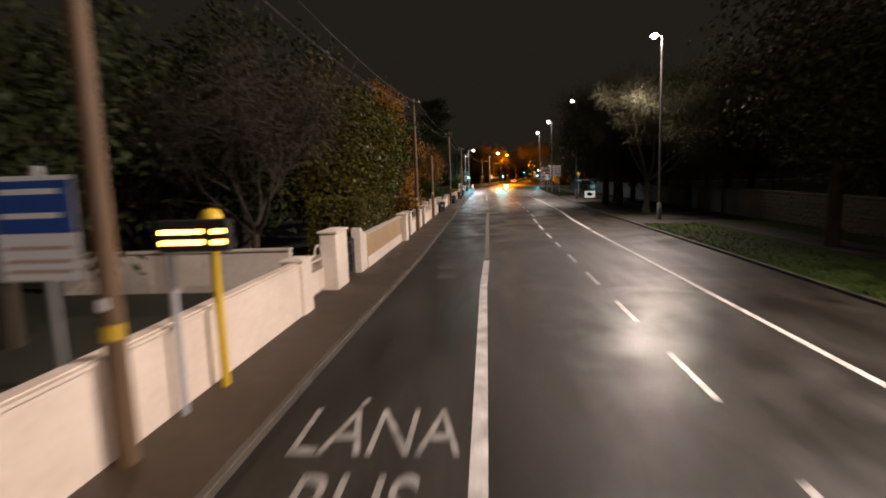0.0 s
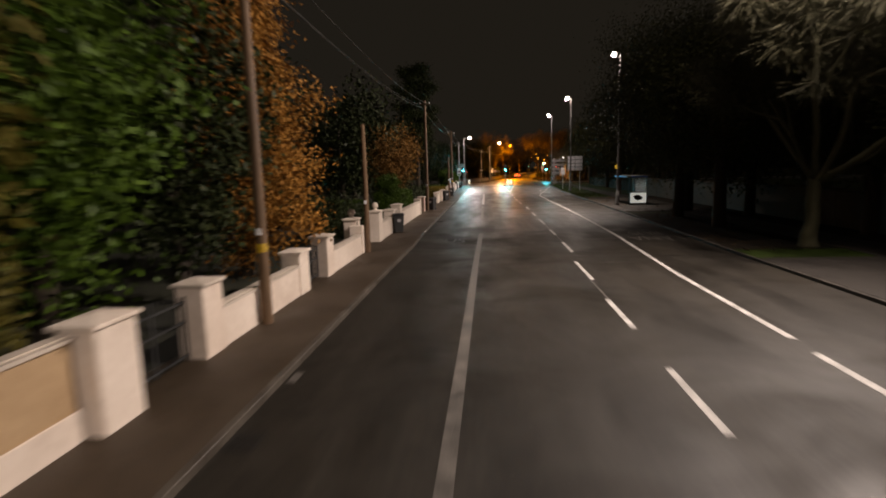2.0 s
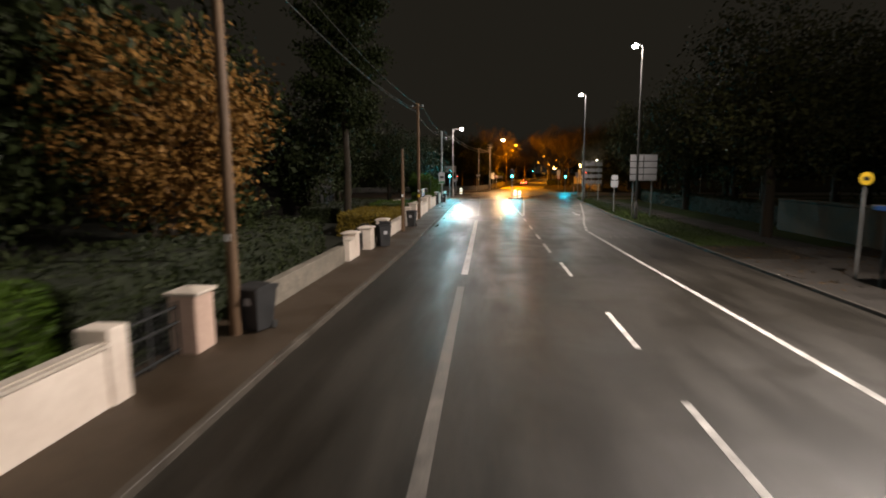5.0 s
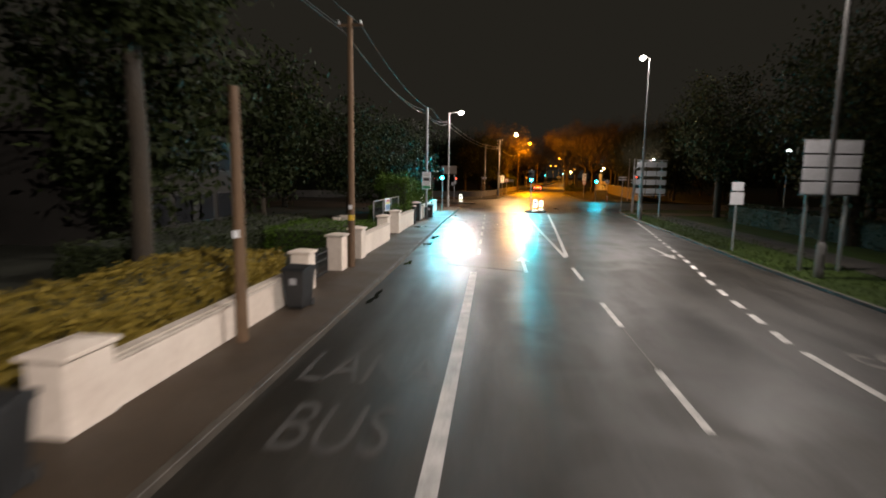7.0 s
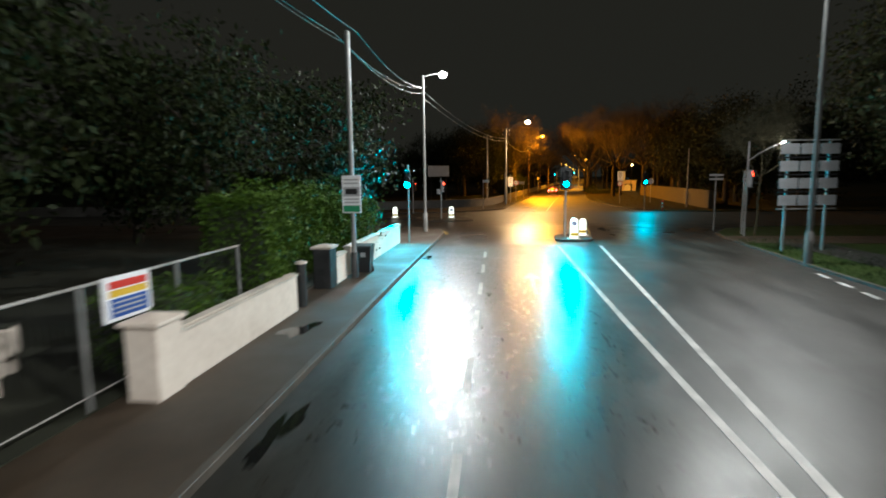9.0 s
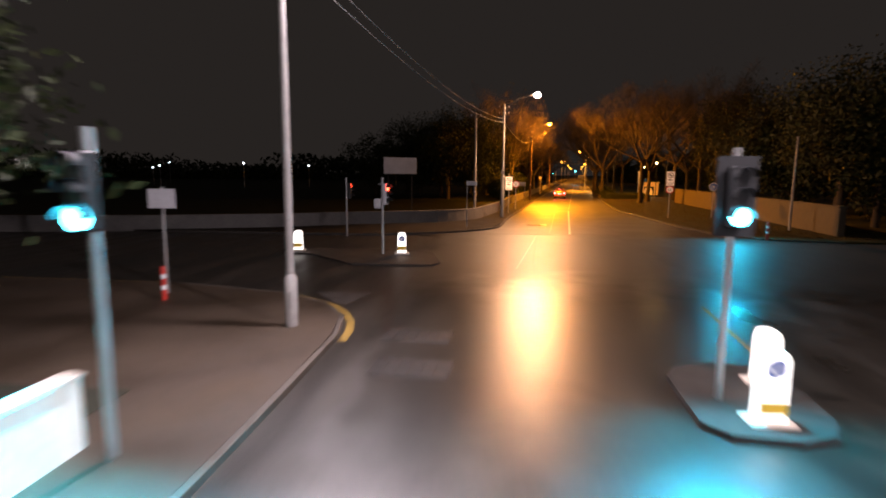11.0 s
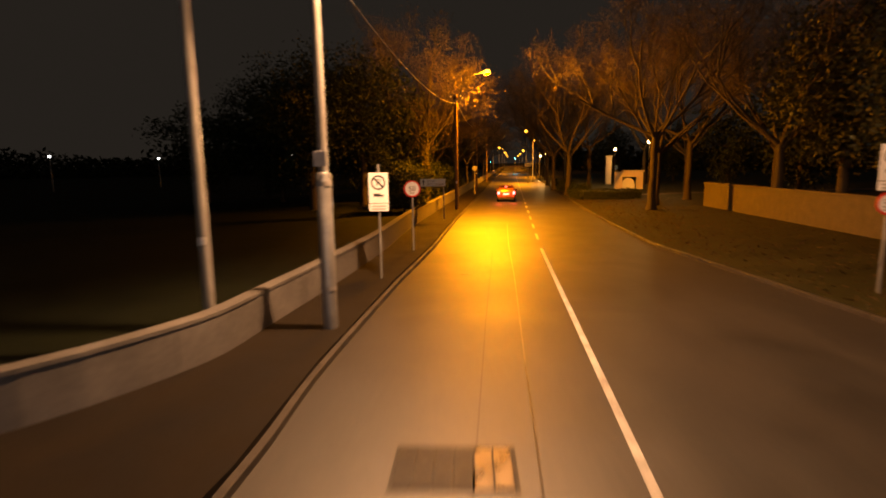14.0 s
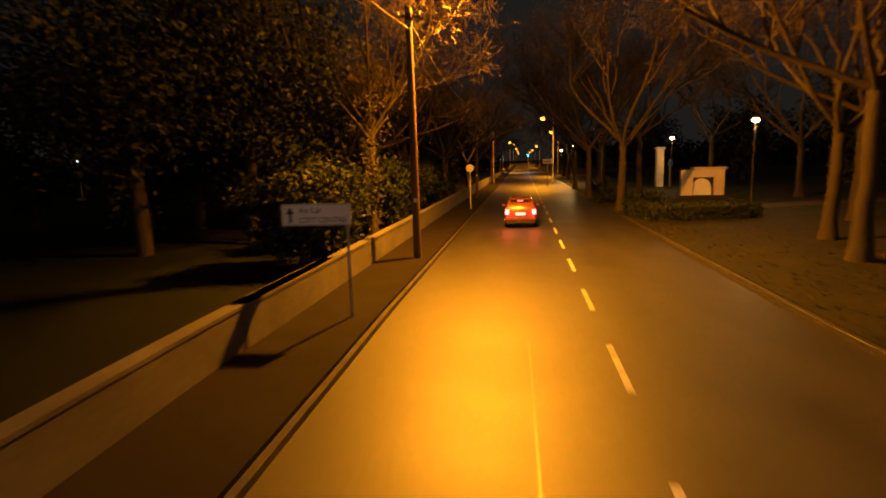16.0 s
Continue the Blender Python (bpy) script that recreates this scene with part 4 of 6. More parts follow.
for y, x, k, aim, tilt in ((-26, 12.1, 0.8, 0, 47), (5.5, 12.1, 0.62, 0, 47), (35.9, 12.1, 0.62, 4, 50), (68.6, 11.6, 0.74, -16, 49), (97.6, 11.9, 0.38, -22, 47), (122.7, 12.2, 0.4, 0, 47)):
    street_lamp(x, y, 12.75, -0.3, "tall steel street lamp with a white LED lantern in the verge", G_LED, P_LED * k, LED, COLUMN, spill=0.045, aim=aim, tilt=tilt)
street_lamp(-4.47, 135.1, 9.9, 1.0, "white painted street lamp column carrying overhead wires", G_LED, 6800, LED, PAINTED, base=0.12, tilt=50, cone=150, spill=0.14, aim=-62)


def bracket_lamp(x, y, z, reach, rise, label, lens, power, color, turn=0.0, tilt=18, spill=0.0, cone=166, aim=0.0):
    """A lantern on a long upswept bracket that is clamped to a pole."""
    s = thing("bracket_lamp", label, "street lamp", pose(x, y, z, 0, 0, turn), "street lamps")
    part("clamp", Shape().lathe([(0.14, -0.5), (0.14, -0.36)]).lathe([(0.13, -0.1), (0.13, 0.03)]), STEEL, s)
    part("arm", Shape().tube([(0.1, 0, -0.44), (0.3, 0, 0.1), (reach * 0.5, 0, rise * 0.75), (reach, 0, rise)], 0.03, 8), DARKMETAL, s)
    head = part("lantern", Shape().box(reach - 0.12, reach + 0.6, -0.15, 0.15, rise - 0.03, rise + 0.1, 0.03), DARKMETAL, s)
    part("lens", Shape().ball((reach + 0.28, 0, rise - 0.05), 0.29, 16, 10, 0.7), lens, head, "brightly lit lens")
    lamp("SPOT", power, color, s, pose(reach + 0.28, 0, rise - 0.33, 0, -tilt, aim), 0.17, cone, 0.35)
    if spill:
        lamp("POINT", spill, color, s, pose(reach + 0.28, 0, rise - 0.36), 0.2)
    return s


bracket_lamp(1.0, 169.2, 9.2, 2.4, 1.02, "bright lantern on a bracket over the road", G_WARM, 8300, WARM, -6, 24, 1500, 159, -20)
bracket_lamp(5.35, 200.0, 8.9, 2.5, 1.9, "orange sodium lantern on a long bracket over the road", G_SOD, P_SOD * 0.66, SODIUM, 25, 24, P_SOD * 0.26, 168, -20)
street_lamp(22.4, 258.6, 9.3, -1.2, "orange sodium street lamp beside the far road", G_SOD, P_SOD * 0.7, SODIUM, tilt=25, globe=0.34)
street_lamp(24.4, 340.5, 8.6, 1.8, "orange sodium street lamp beside the far road", G_SOD, P_SOD * 0.6, SODIUM, tilt=25, globe=0.36)
for i, y in enumerate((300, 385, 425, 470, 520, 575, 640, 700)):
    side = 1 if i % 2 == 0 else -1
    street_lamp(12 + 0.1475 * (y - 207) + side * 6.2, y, 9.3, -1.2 * side, "small orange sodium street lamp far along the road", G_SOD, P_SOD * 0.5, SODIUM, tilt=25, globe=0.4)


# ---- signals, bollards and islands ----
def traffic_signal(x, y, z_lit, lit, label, turn=0.0, base=0.12, backing=True, power=0.0, head_paint=None):
    """A pole with a three-lens head that faces local -y; z_lit: the height of the lit lens."""
    s = thing("traffic_signal", label, "traffic signal", pose(x, y, base, 0, 0, turn))
    order = ["green", "amber", "red"]
    zc = z_lit - base - (order.index(lit) - 1) * 0.3
    part("pole", Shape().tube([(0, 0, -0.1), (0, 0, zc + 0.75)], 0.057, 12), STEEL, s)
    head = part("signal_head", Shape().box(-0.15, 0.15, -0.26, -0.06, zc - 0.47, zc + 0.47, 0.03), head_paint or SIGNBLACK, s)
    if backing:
        part("backing_board", Shape().box(-0.3, 0.3, -0.075, -0.055, zc - 0.62, zc + 0.62, 0.006), SIGNBLACK, s)
    for i, nm in enumerate(order):
        z = zc + (i - 1) * 0.3
        m = {"green": G_CYAN, "red": G_RED, "amber": G_AMBER}[nm] if nm == lit else SIGNBLACK
        part("lens", Shape().disc(0.148 if nm == lit else 0.118, -0.275, -0.262, 0, z, 20), m, head, "glowing lens" if nm == lit else "")
        v = Shape()
        for k in range(12):
            a0, a1 = math.pi * (k / 12), math.pi * ((k + 1) / 12)
            q = [(0.152 * math.cos(a), yy, z + 0.152 * math.sin(a)) for a, yy in ((a0, -0.27), (a1, -0.27), (a1, -0.45), (a0, -0.45))]
            v.add(q, [(0, 1, 2, 3), (3, 2, 1, 0)])
        part("visor", v, SIGNBLACK, head)
    if power:
        lamp("SPOT", power, CYAN if lit == "green" else (1, 0.05, 0.02), s, pose(0, -0.5, z_lit - base - 0.02, -75), 0.1, 176, 0.4)
    return s


traffic_signal(-4.5, 129.0, 3.2, "green", "traffic signal showing green beside the garden wall", backing=False, power=2700)
traffic_signal(4.0, 131.8, 3.12, "green", "traffic signal showing green on the traffic island", power=2300)
traffic_signal(14.8, 157.2, 2.88, "green", "traffic signal showing green at the far corner", power=700)
sidesig = traffic_signal(13.85, 132.2, 3.6, "red", "pale traffic signal with two small arms at the side road", 62, backing=False, head_paint=SIGNGREY)
for z in (2.85, 3.1):
    part("arm_plate", Shape().box(-0.75, -0.15, 0.06, 0.09, z, z + 0.1, 0.01), SIGNGREY, sidesig)
part("tall_pole", Shape().tube([(0, 0, 3.9), (0, 0, 5.2)], 0.05, 10), SIGNGREY, sidesig)
part("curved_arm", Shape().tube([(0, 0, 4.15), (0.25, -0.42, 4.5), (0.5, -0.95, 4.85), (0.75, -1.5, 5.12)], 0.032, 8), SIGNGREY, sidesig, "pale curved arm")
part("arm_lamp", Shape().ball((0.78, -1.58, 5.14), 0.09, 12, 8, 0.8), G_DOT, sidesig, "small bright white lamp")
lamp("POINT", 90, (1.0, 0.8, 0.78), sidesig, pose(0.7, -1.5, 4.95), 0.06)
slim = thing("pole", "slim pale grey pole beside the far road", "pole", pose(20.3, 161.5, 0.1))
part("shaft", Shape().tube([(0, 0, -0.1), (0, 0, 3.0), (0, 0, 6.2)], [0.09, 0.075, 0.055], 12), PAINTED, slim)
part("cap", Shape().lathe([(0.06, 6.2), (0.065, 6.24), (0.0, 6.27)]), STEEL, slim)
traffic_signal(14.3, 133.6, 3.3, "red", "slim traffic signal seen from behind", 85)
isig = traffic_signal(-4.74, 147.1, 3.1, "red", "pale grey traffic signal seen side-on with a red light", 76, 0.1, False, head_paint=SIGNGREY)
part("side_housing", Shape().box(-0.2, 0.12, 0.06, 0.34, 2.05, 2.5, 0.04), SIGNGREY, isig)
part("top_bracket", Shape().box(-0.04, 0.04, -0.2, 0.2, 3.13, 3.18, 0.01), STEEL, isig)
traffic_signal(-8.35, 154.2, 3.0, "red", "dark traffic signal across the side road", 128, backing=False)
traffic_signal(33.0, 348, 5.0, "green", "traffic signal showing green far along the road", -TURN, power=300)
traffic_signal(24.5, 350, 4.2, "green", "traffic signal showing green far along the road", -TURN, power=300)


def lit_bollard(x, y, z, h, label, turn=0, arrow_face=False):
    b = thing("lit_bollard", label, "bollard", pose(x, y, z, 0, 0, turn), "lit bollards")
    part("base", Shape().box(-0.34, 0.34, -0.22, 0.22, -0.05, 0.06, 0.02), COPING, b)
    prof = [(-0.2, 0.06), (0.2, 0.06), (0.19, h - 0.16), (0.15, h - 0.04), (0.07, h), (-0.07, h), (-0.15, h - 0.04), (-0.19, h - 0.16)]
    sh = Shape()
    n = len(prof)
    sh.add([(px, yy, pz) for yy in (-0.12, 0.12) for px, pz in prof], [tuple(range(n)), tuple(range(2 * n - 1, n - 1, -1))] + [((k + 1) % n, k, n + k, n + (k + 1) % n) for k in range(n)])
    part("shell", sh, G_BOLL, b)
    part("reflector_band", Shape().box(-0.195, 0.195, -0.126, -0.121, 0.18, 0.36), SIGNYELLOW, b)
    if arrow_face:
        part("disc", Shape().disc(0.14, -0.132, -0.127, 0, h - 0.28), SIGNBLUE, b, "blue keep-left disc")
        a = Shape().add([(-0.08, -0.134, h - 0.36), (-0.08, -0.134, h - 0.25), (-0.05, -0.134, h - 0.28), (0.07, -0.134, h - 0.19), (0.09, -0.134, h - 0.22), (-0.02, -0.134, h - 0.32), (0.03, -0.134, h - 0.36)], [(0, 6, 5, 4, 3, 2, 1)])
        part("arrow", a, SIGNWHITE, b)
    return b


lit_bollard(-3.88, 147.25, 0.08, 0.98, "glowing white bollard on a traffic island", 10, True)
lit_bollard(-8.9, 147.6, 0.08, 0.95, "glowing white bollard with a yellow band", 10)
lit_bollard(4.4, 131.0, 0.1, 1.15, "glowing white bollard with a blue arrow disc", 0, True)
lit_bollard(5.1, 132.6, 0.1, 1.0, "white bollard with a yellow reflector", -8)

isl = Shape().prism([(3.4, 130.9), (3.7, 130.5), (4.6, 130.4), (5.2, 130.6), (5.45, 131.1), (5.65, 132.9), (5.4, 133.4), (4.5, 133.6), (3.8, 133.3), (3.5, 132.8)], -0.05, 0.11)
tagged(part("traffic_island", isl, PATH_DARK), "raised concrete traffic island", "traffic island", kind="structure")
isl2 = Shape().prism([(-9.8, 147.9), (-9.4, 147.0), (-8.0, 146.8), (-5.5, 144.4), (-2.2, 144.5), (-1.9, 145.2), (-2.5, 147.9), (-3.2, 148.5), (-9.2, 148.7)], -0.05, 0.07)
tagged(part("traffic_island", isl2, PATH_DARK), "raised island in the side road", "traffic island", kind="structure")


def post_bollard(x, y, label):
    b = thing("post_bollard", label, "bollard", pose(x, y, 0.12))
    part("post", Shape().lathe([(0.07, -0.1), (0.07, 0.9), (0.05, 0.97), (0.0, 0.98)]), SIGNRED, b)
    for z in (0.3, 0.62):
        part("band", Shape().lathe([(0.073, z), (0.073, z + 0.13)]), SIGNWHITE, b)


post_bollard(-9.0, 137.2, "red and white striped post at the corner")
post_bollard(16.2, 155.9, "striped post beside the far corner")

SHINY = surface("polished_cover_steel", (0.2, 0.17, 0.13), (0.3, 0.26, 0.2), 3, (0.24, 0.36), 0.3, 20, metal=0.9)
for x, y, lab, bright in ((3.55, 163.55, "wide cast iron manhole cover with polished end lids", 2), (-1.25, 132.9, "square cast iron manhole cover in the road", 0), (-1.41, 135.0, "square cast iron manhole cover in the road", 0)):
    mh = thing("manhole_cover", lab, "manhole cover", pose(x, y, 0, 0, 0, -4))
    part("frame_plate", Shape().box(-0.78, 0.78, -0.5, 0.5, -0.02, 0.006), IRON, mh)
    for i in range(6):
        part("lid", Shape().box(-0.73 + 0.245 * i, -0.51 + 0.245 * i, -0.45, 0.45, -0.01, 0.014, 0.004), SHINY if i >= 6 - bright else IRON, mh)
for x, y in ((-2.95, 26.9), (-2.95, 57.5), (-2.9, 104.8), (-2.92, 124.2)):
    d = thing("drain_grate", "dark gully grate at the kerb", "drain", pose(x, y, 0))
    part("frame_plate", Shape().box(-0.22, 0.22, -0.25, 0.25, -0.02, 0.005), IRON, d)
    for i in range(6):
        part("bar", Shape().box(-0.18, 0.18, -0.21 + 0.075 * i, -0.17 + 0.075 * i, 0.0, 0.012), IRON, d)


# ---- signs ----
def sign_post(x, y, top, label, turn=0.0, base=0.12, r=0.04, name="road_sign", category="road sign", material=STEEL):
    s = thing(name, label, category, pose(x, y, base, 0, 0, turn))
    part("post", Shape().tube([(0, 0, -0.1), (0, 0, top - base)], r, 10), material, s)
    return s


UP = Matrix.Rotation(math.pi / 2, 4, "X")


fp = sign_post(13.75, 136.3, 3.6, "pole with two pale finger signs at the corner", 0, 0.1)
for z in (3.1, 3.35):
    part("finger_plate", Shape().box(-0.42, 0.42, -0.07, -0.045, z, z + 0.13, 0.01), SIGNGREY, fp)


def no_parking_plate(s, z0, w=0.62, h=0.95):
    """A white plate with a crossed ring over a small lorry shape and a lower plate of bars."""
    pl = part("plate", Shape().box(-w / 2, w / 2, -0.07, -0.05, z0, z0 + h, 0.006), SIGNWHITE, s)
    zc = z0 + h - 0.31
    part("ring", Shape().ring(0.18, 0.23, -0.075, -0.0705, 0, zc), SIGNBLACK, pl)
    part("bar", Shape().add([(-0.15, -0.0745, zc + 0.11), (-0.11, -0.0745, zc + 0.15), (0.15, -0.0745, zc - 0.11), (0.11, -0.0745, zc - 0.15)], [(0, 3, 2, 1)]), SIGNBLACK, pl)
    letters("P", 0.3, SIGNBLACK, pl, Matrix.Translation((0, -0.073, zc - 0.1)) @ UP)
    part("truck_shape", Shape().box(-0.16, 0.06, -0.075, -0.0705, z0 + 0.2, z0 + 0.3).box(0.07, 0.16, -0.075, -0.0705, z0 + 0.2, z0 + 0.26), SIGNBLACK, pl)
    low = part("plate", Shape().box(-w / 2, w / 2, -0.07, -0.05, z0 - 0.26, z0 - 0.02, 0.006), SIGNWHITE, s)
    for i in range(2):
        part("bar", Shape().box(-0.22, 0.22, -0.075, -0.0705, z0 - 0.12 - 0.09 * i, z0 - 0.08 - 0.09 * i), SIGNGREY, low)


def speed_disc(s, z, r=0.31):
    d = part("disc", Shape().disc(r - 0.05, -0.068, -0.05, 0, z), SIGNWHITE, s)
    part("rim", Shape().ring(r - 0.06, r, -0.074, -0.05, 0, z), SIGNRED, d)
    letters("50", 0.3, SIGNBLACK, d, Matrix.Translation((0, -0.071, z - 0.1)) @ UP)
    part("bar", Shape().box(-0.1, 0.1, -0.073, -0.0685, z - 0.19, z - 0.16), SIGNBLACK, d)


s = sign_post(1.68, 174.5, 3.75, "white no-parking plates on a grey post by the kerb", -4)
no_parking_plate(s, 2.42)
s = sign_post(2.55, 180.0, 3.02, "round white speed limit sign with a red rim", -4)
speed_disc(s, 2.6, 0.35)
s = sign_post(15.35, 171.3, 4.1, "no-parking plates above a round speed sign", -14, 0.1)
no_parking_plate(s, 3.02, 0.62, 0.95)
speed_disc(s, 2.42)
s = sign_post(19.4, 172.5, 3.1, "round blue cycle route sign with a white symbol", -14, 0.1)
dsc = part("disc", Shape().disc(0.34, -0.06, -0.045, 0, 2.68), SIGNBLUE, s)
part("rim", Shape().ring(0.31, 0.345, -0.064, -0.045, 0, 2.68), SIGNWHITE, dsc)
part("symbol", Shape().ring(0.07, 0.095, -0.066, -0.0605, -0.13, 2.6, 16).ring(0.07, 0.095, -0.066, -0.0605, 0.13, 2.6, 16).box(-0.12, 0.1, -0.066, -0.0605, 2.72, 2.75).box(-0.02, 0.02, -0.066, -0.0605, 2.6, 2.73), SIGNWHITE, dsc)
s = sign_post(4.15, 192.3, 2.72, "white direction sign with an arrow and two lines of words", -6)
pl = part("plate", Shape().box(-1.5, 0.12, -0.07, -0.05, 2.16, 2.66, 0.006), SIGNWHITE, s)
part("border", Shape().box(-1.48, 0.1, -0.073, -0.0705, 2.175, 2.187).box(-1.48, 0.1, -0.073, -0.0705, 2.633, 2.645), SIGNBLACK, pl)
part("arrow", Shape().box(-1.33, -1.27, -0.074, -0.0705, 2.23, 2.46).add([(-1.4, -0.074, 2.44), (-1.2, -0.074, 2.44), (-1.3, -0.074, 2.6)], [(0, 1, 2)]), SIGNBLACK, pl)
letters("An L\u00e1r", 0.2, SIGNBLACK, pl, Matrix.Translation((-0.82, -0.073, 2.45)) @ UP)
letters("CITY CENTRE", 0.18, SIGNBLACK, pl, Matrix.Translation((-0.54, -0.073, 2.23)) @ UP)
s = sign_post(-1.52, 159.65, 3.3, "white street name plate on a grey post", -20, 0.12)
pl = part("plate", Shape().box(-0.03, 0.72, -0.06, -0.04, 2.86, 3.13, 0.006), SIGNWHITE, s)
for i in range(2):
    part("bar", Shape().box(0.08, 0.6, -0.064, -0.0605, 2.92 + 0.09 * i, 2.955 + 0.09 * i), SIGNGREY, pl)
s = sign_post(8.45, 220.6, 3.4, "small round sign on a white post", -TURN)
part("disc", Shape().disc(0.28, -0.06, -0.04, 0, 3.0), SIGNGREY, s)
part("sleeve", Shape().tube([(0, 0, 0.0), (0, 0, 2.2)], 0.06, 10), PAINTED, s)
s = sign_post(20.3, 252, 3.9, "small white rectangular sign beside the far road", -TURN, 0.1)
part("plate", Shape().box(-0.6, 0.6, -0.06, -0.04, 2.9, 3.5, 0.006), SIGNWHITE, s)
part("bar", Shape().box(-0.4, 0.4, -0.064, -0.0605, 3.1, 3.3), SIGNGREY, s)

# bus stop on the footpath at the start
s = sign_post(-4.92, 5.2, 3.0, "yellow bus stop pole with a domed top", 0, 0.12, 0.075, "bus_stop_pole", "bus stop", SIGNYELLOW)
part("dome", Shape().lathe([(0.0, 2.86), (0.17, 2.86), (0.2, 2.95), (0.19, 3.06), (0.13, 3.16), (0.0, 3.2)]), SIGNYELLOW, s, "yellow domed cap")
led = sign_post(-5.0, 4.0, 3.16, "bus arrival display with two lines of amber lights", 0, 0.12, 0.06, "arrival_display", "display board", SIGNGREY)
part("housing", Shape().box(-0.14, 1.0, -0.1, 0.1, 2.6, 3.08, 0.02), SIGNBLACK, led)
for r in range(2):
    z = 2.9 - 0.16 * r
    for i in range(9):
        if i != 6:
            part("text_bar", Shape().box(-0.06 + 0.115 * i, 0.03 + 0.115 * i, -0.106, -0.1005, z - 0.03, z + 0.04), G_AMBER, led)
brd = thing("estate_board", "large blue and white board on a post behind the wall", "sign", pose(-5.75, 2.6, 0.12))
part("post", Shape().tube([(0, 0, -0.1), (0, 0, 3.9)], 0.05, 10), STEEL, brd)
part("panel", Shape().box(-0.62, 0.5, -0.075, -0.045, 2.45, 3.78, 0.008), SIGNWHITE, brd)
part("blue_field", Shape().box(-0.6, 0.48, -0.079, -0.0755, 3.06, 3.72), SIGNBLUE, brd)
for z in (3.55, 3.25):
    part("bar", Shape().box(-0.5, 0.3, -0.083, -0.0795, z, z + 0.07), SIGNWHITE, brd)
for z in (2.85, 2.68, 2.55):
    part("bar", Shape().box(-0.5, 0.38, -0.079, -0.0755, z, z + 0.05), PINK, brd)

# bus stop pole with its flag and lower timetable
s = sign_post(-4.72, 118.9, 8.4, "tall grey pole with a white bus stop panel", 0, 0.12, 0.09, "bus_stop_pole", "bus stop")
part("foot", Shape().lathe([(0.13, -0.1), (0.13, 0.85), (0.09, 0.9)]), DARKMETAL, s)
pl = part("panel", Shape().box(-0.33, 0.33, -0.13, -0.09, 2.27, 3.55, 0.01), SIGNWHITE, s)
part("picture_field", Shape().box(-0.28, 0.28, -0.134, -0.1305, 2.84, 3.16), SIGNGREY, pl)
part("bus_shape", Shape().box(-0.2, 0.2, -0.138, -0.1345, 2.91, 3.1, 0.001), SIGNBLACK, pl)
part("green_field", Shape().box(-0.29, 0.29, -0.134, -0.1305, 2.31, 2.53), SIGNGREEN, pl)
for z in (3.38, 3.26, 2.72, 2.61):
    part("bar", Shape().box(-0.25, 0.25, -0.134, -0.1305, z, z + 0.05), SIGNGREY, pl)


SIGNDULL = surface("dull_sign_back", (0.2, 0.21, 0.225), (0.32, 0.325, 0.335), 1.0, (0.5, 0.7), 0.0, 60)


def big_sign(x, y, z0, w, h, label, cols, rows, turn=0.0, base=0.1, face=SIGNGREY, gap=0.035):
    s = thing("direction_sign", label, "road sign", pose(x, y, base, 0, 0, turn))
    z0 -= base
    for a in (0.16 * w, 0.84 * w):
        part("post", Shape().tube([(a, 0.09, -0.15), (a, 0.09, z0 + h - 0.05)], 0.06, 10), STEEL, s)
    cw, rh = w / cols, h / rows
    for c in range(cols):
        for r in range(rows):
            part("panel", Shape().box(c * cw + 0.03, (c + 1) * cw - 0.03, -0.02, 0.0, z0 + r * rh + gap, z0 + (r + 1) * rh - gap, 0.004), face, s)
    for r in range(rows + 1):
        part("rail", Shape().box(0.0, w, 0.002, 0.03, z0 + r * rh - 0.03, z0 + r * rh + 0.03), SIGNBLACK if 0 < r < rows else STEEL, s)
    return s


big_sign(11.65, 98.9, 2.95, 2.13, 1.98, "large direction sign with pale panels in rows", 2, 4, 4)
big_sign(12.5, 126.0, 2.0, 2.7, 3.0, "large direction sign seen from behind with slatted panels", 3, 4, 8, face=SIGNDULL, gap=0.15)
s = sign_post(11.75, 104.3, 3.4, "two small pale plates on a post in the verge", 3, 0.1)
part("plate", Shape().box(-0.27, 0.27, -0.06, -0.04, 2.85, 3.25, 0.006), SIGNGREY, s)
part("plate", Shape().box(-0.31, 0.31, -0.06, -0.04, 2.2, 2.78, 0.006), SIGNGREY, s)
s = sign_post(12.75, 73.9, 3.3, "round yellow bus stop sign on a thin post", 0, 0.1, 0.035, "bus_stop_pole", "bus stop")
part("disc", Shape().disc(0.21, -0.055, -0.03, 0, 3.28), SIGNYELLOW, s)
part("bar", Shape().box(-0.1, 0.1, -0.059, -0.0555, 3.22, 3.34), SIGNBLACK, s)
s = sign_post(-9.4, 138.0, 3.3, "pale rectangular sign board on a post at the corner", 5)
part("plate", Shape().box(-0.4, 0.4, -0.06, -0.04, 2.55, 3.12, 0.006), SIGNGREY, s)
bb = thing("billboard", "plain grey sale board on two posts above the wall", "billboard", pose(-8.1, 163.9, 0.05, 0, 0, 35))
for a in (0.4, 2.4):
    part("post", Shape().box(a - 0.03, a + 0.03, 0.02, 0.08, -0.1, 4.7), SIGNBLACK, bb)
part("panel", Shape().box(0, 2.8, -0.03, 0.015, 3.65, 4.9, 0.008), SIGNGREY, bb)

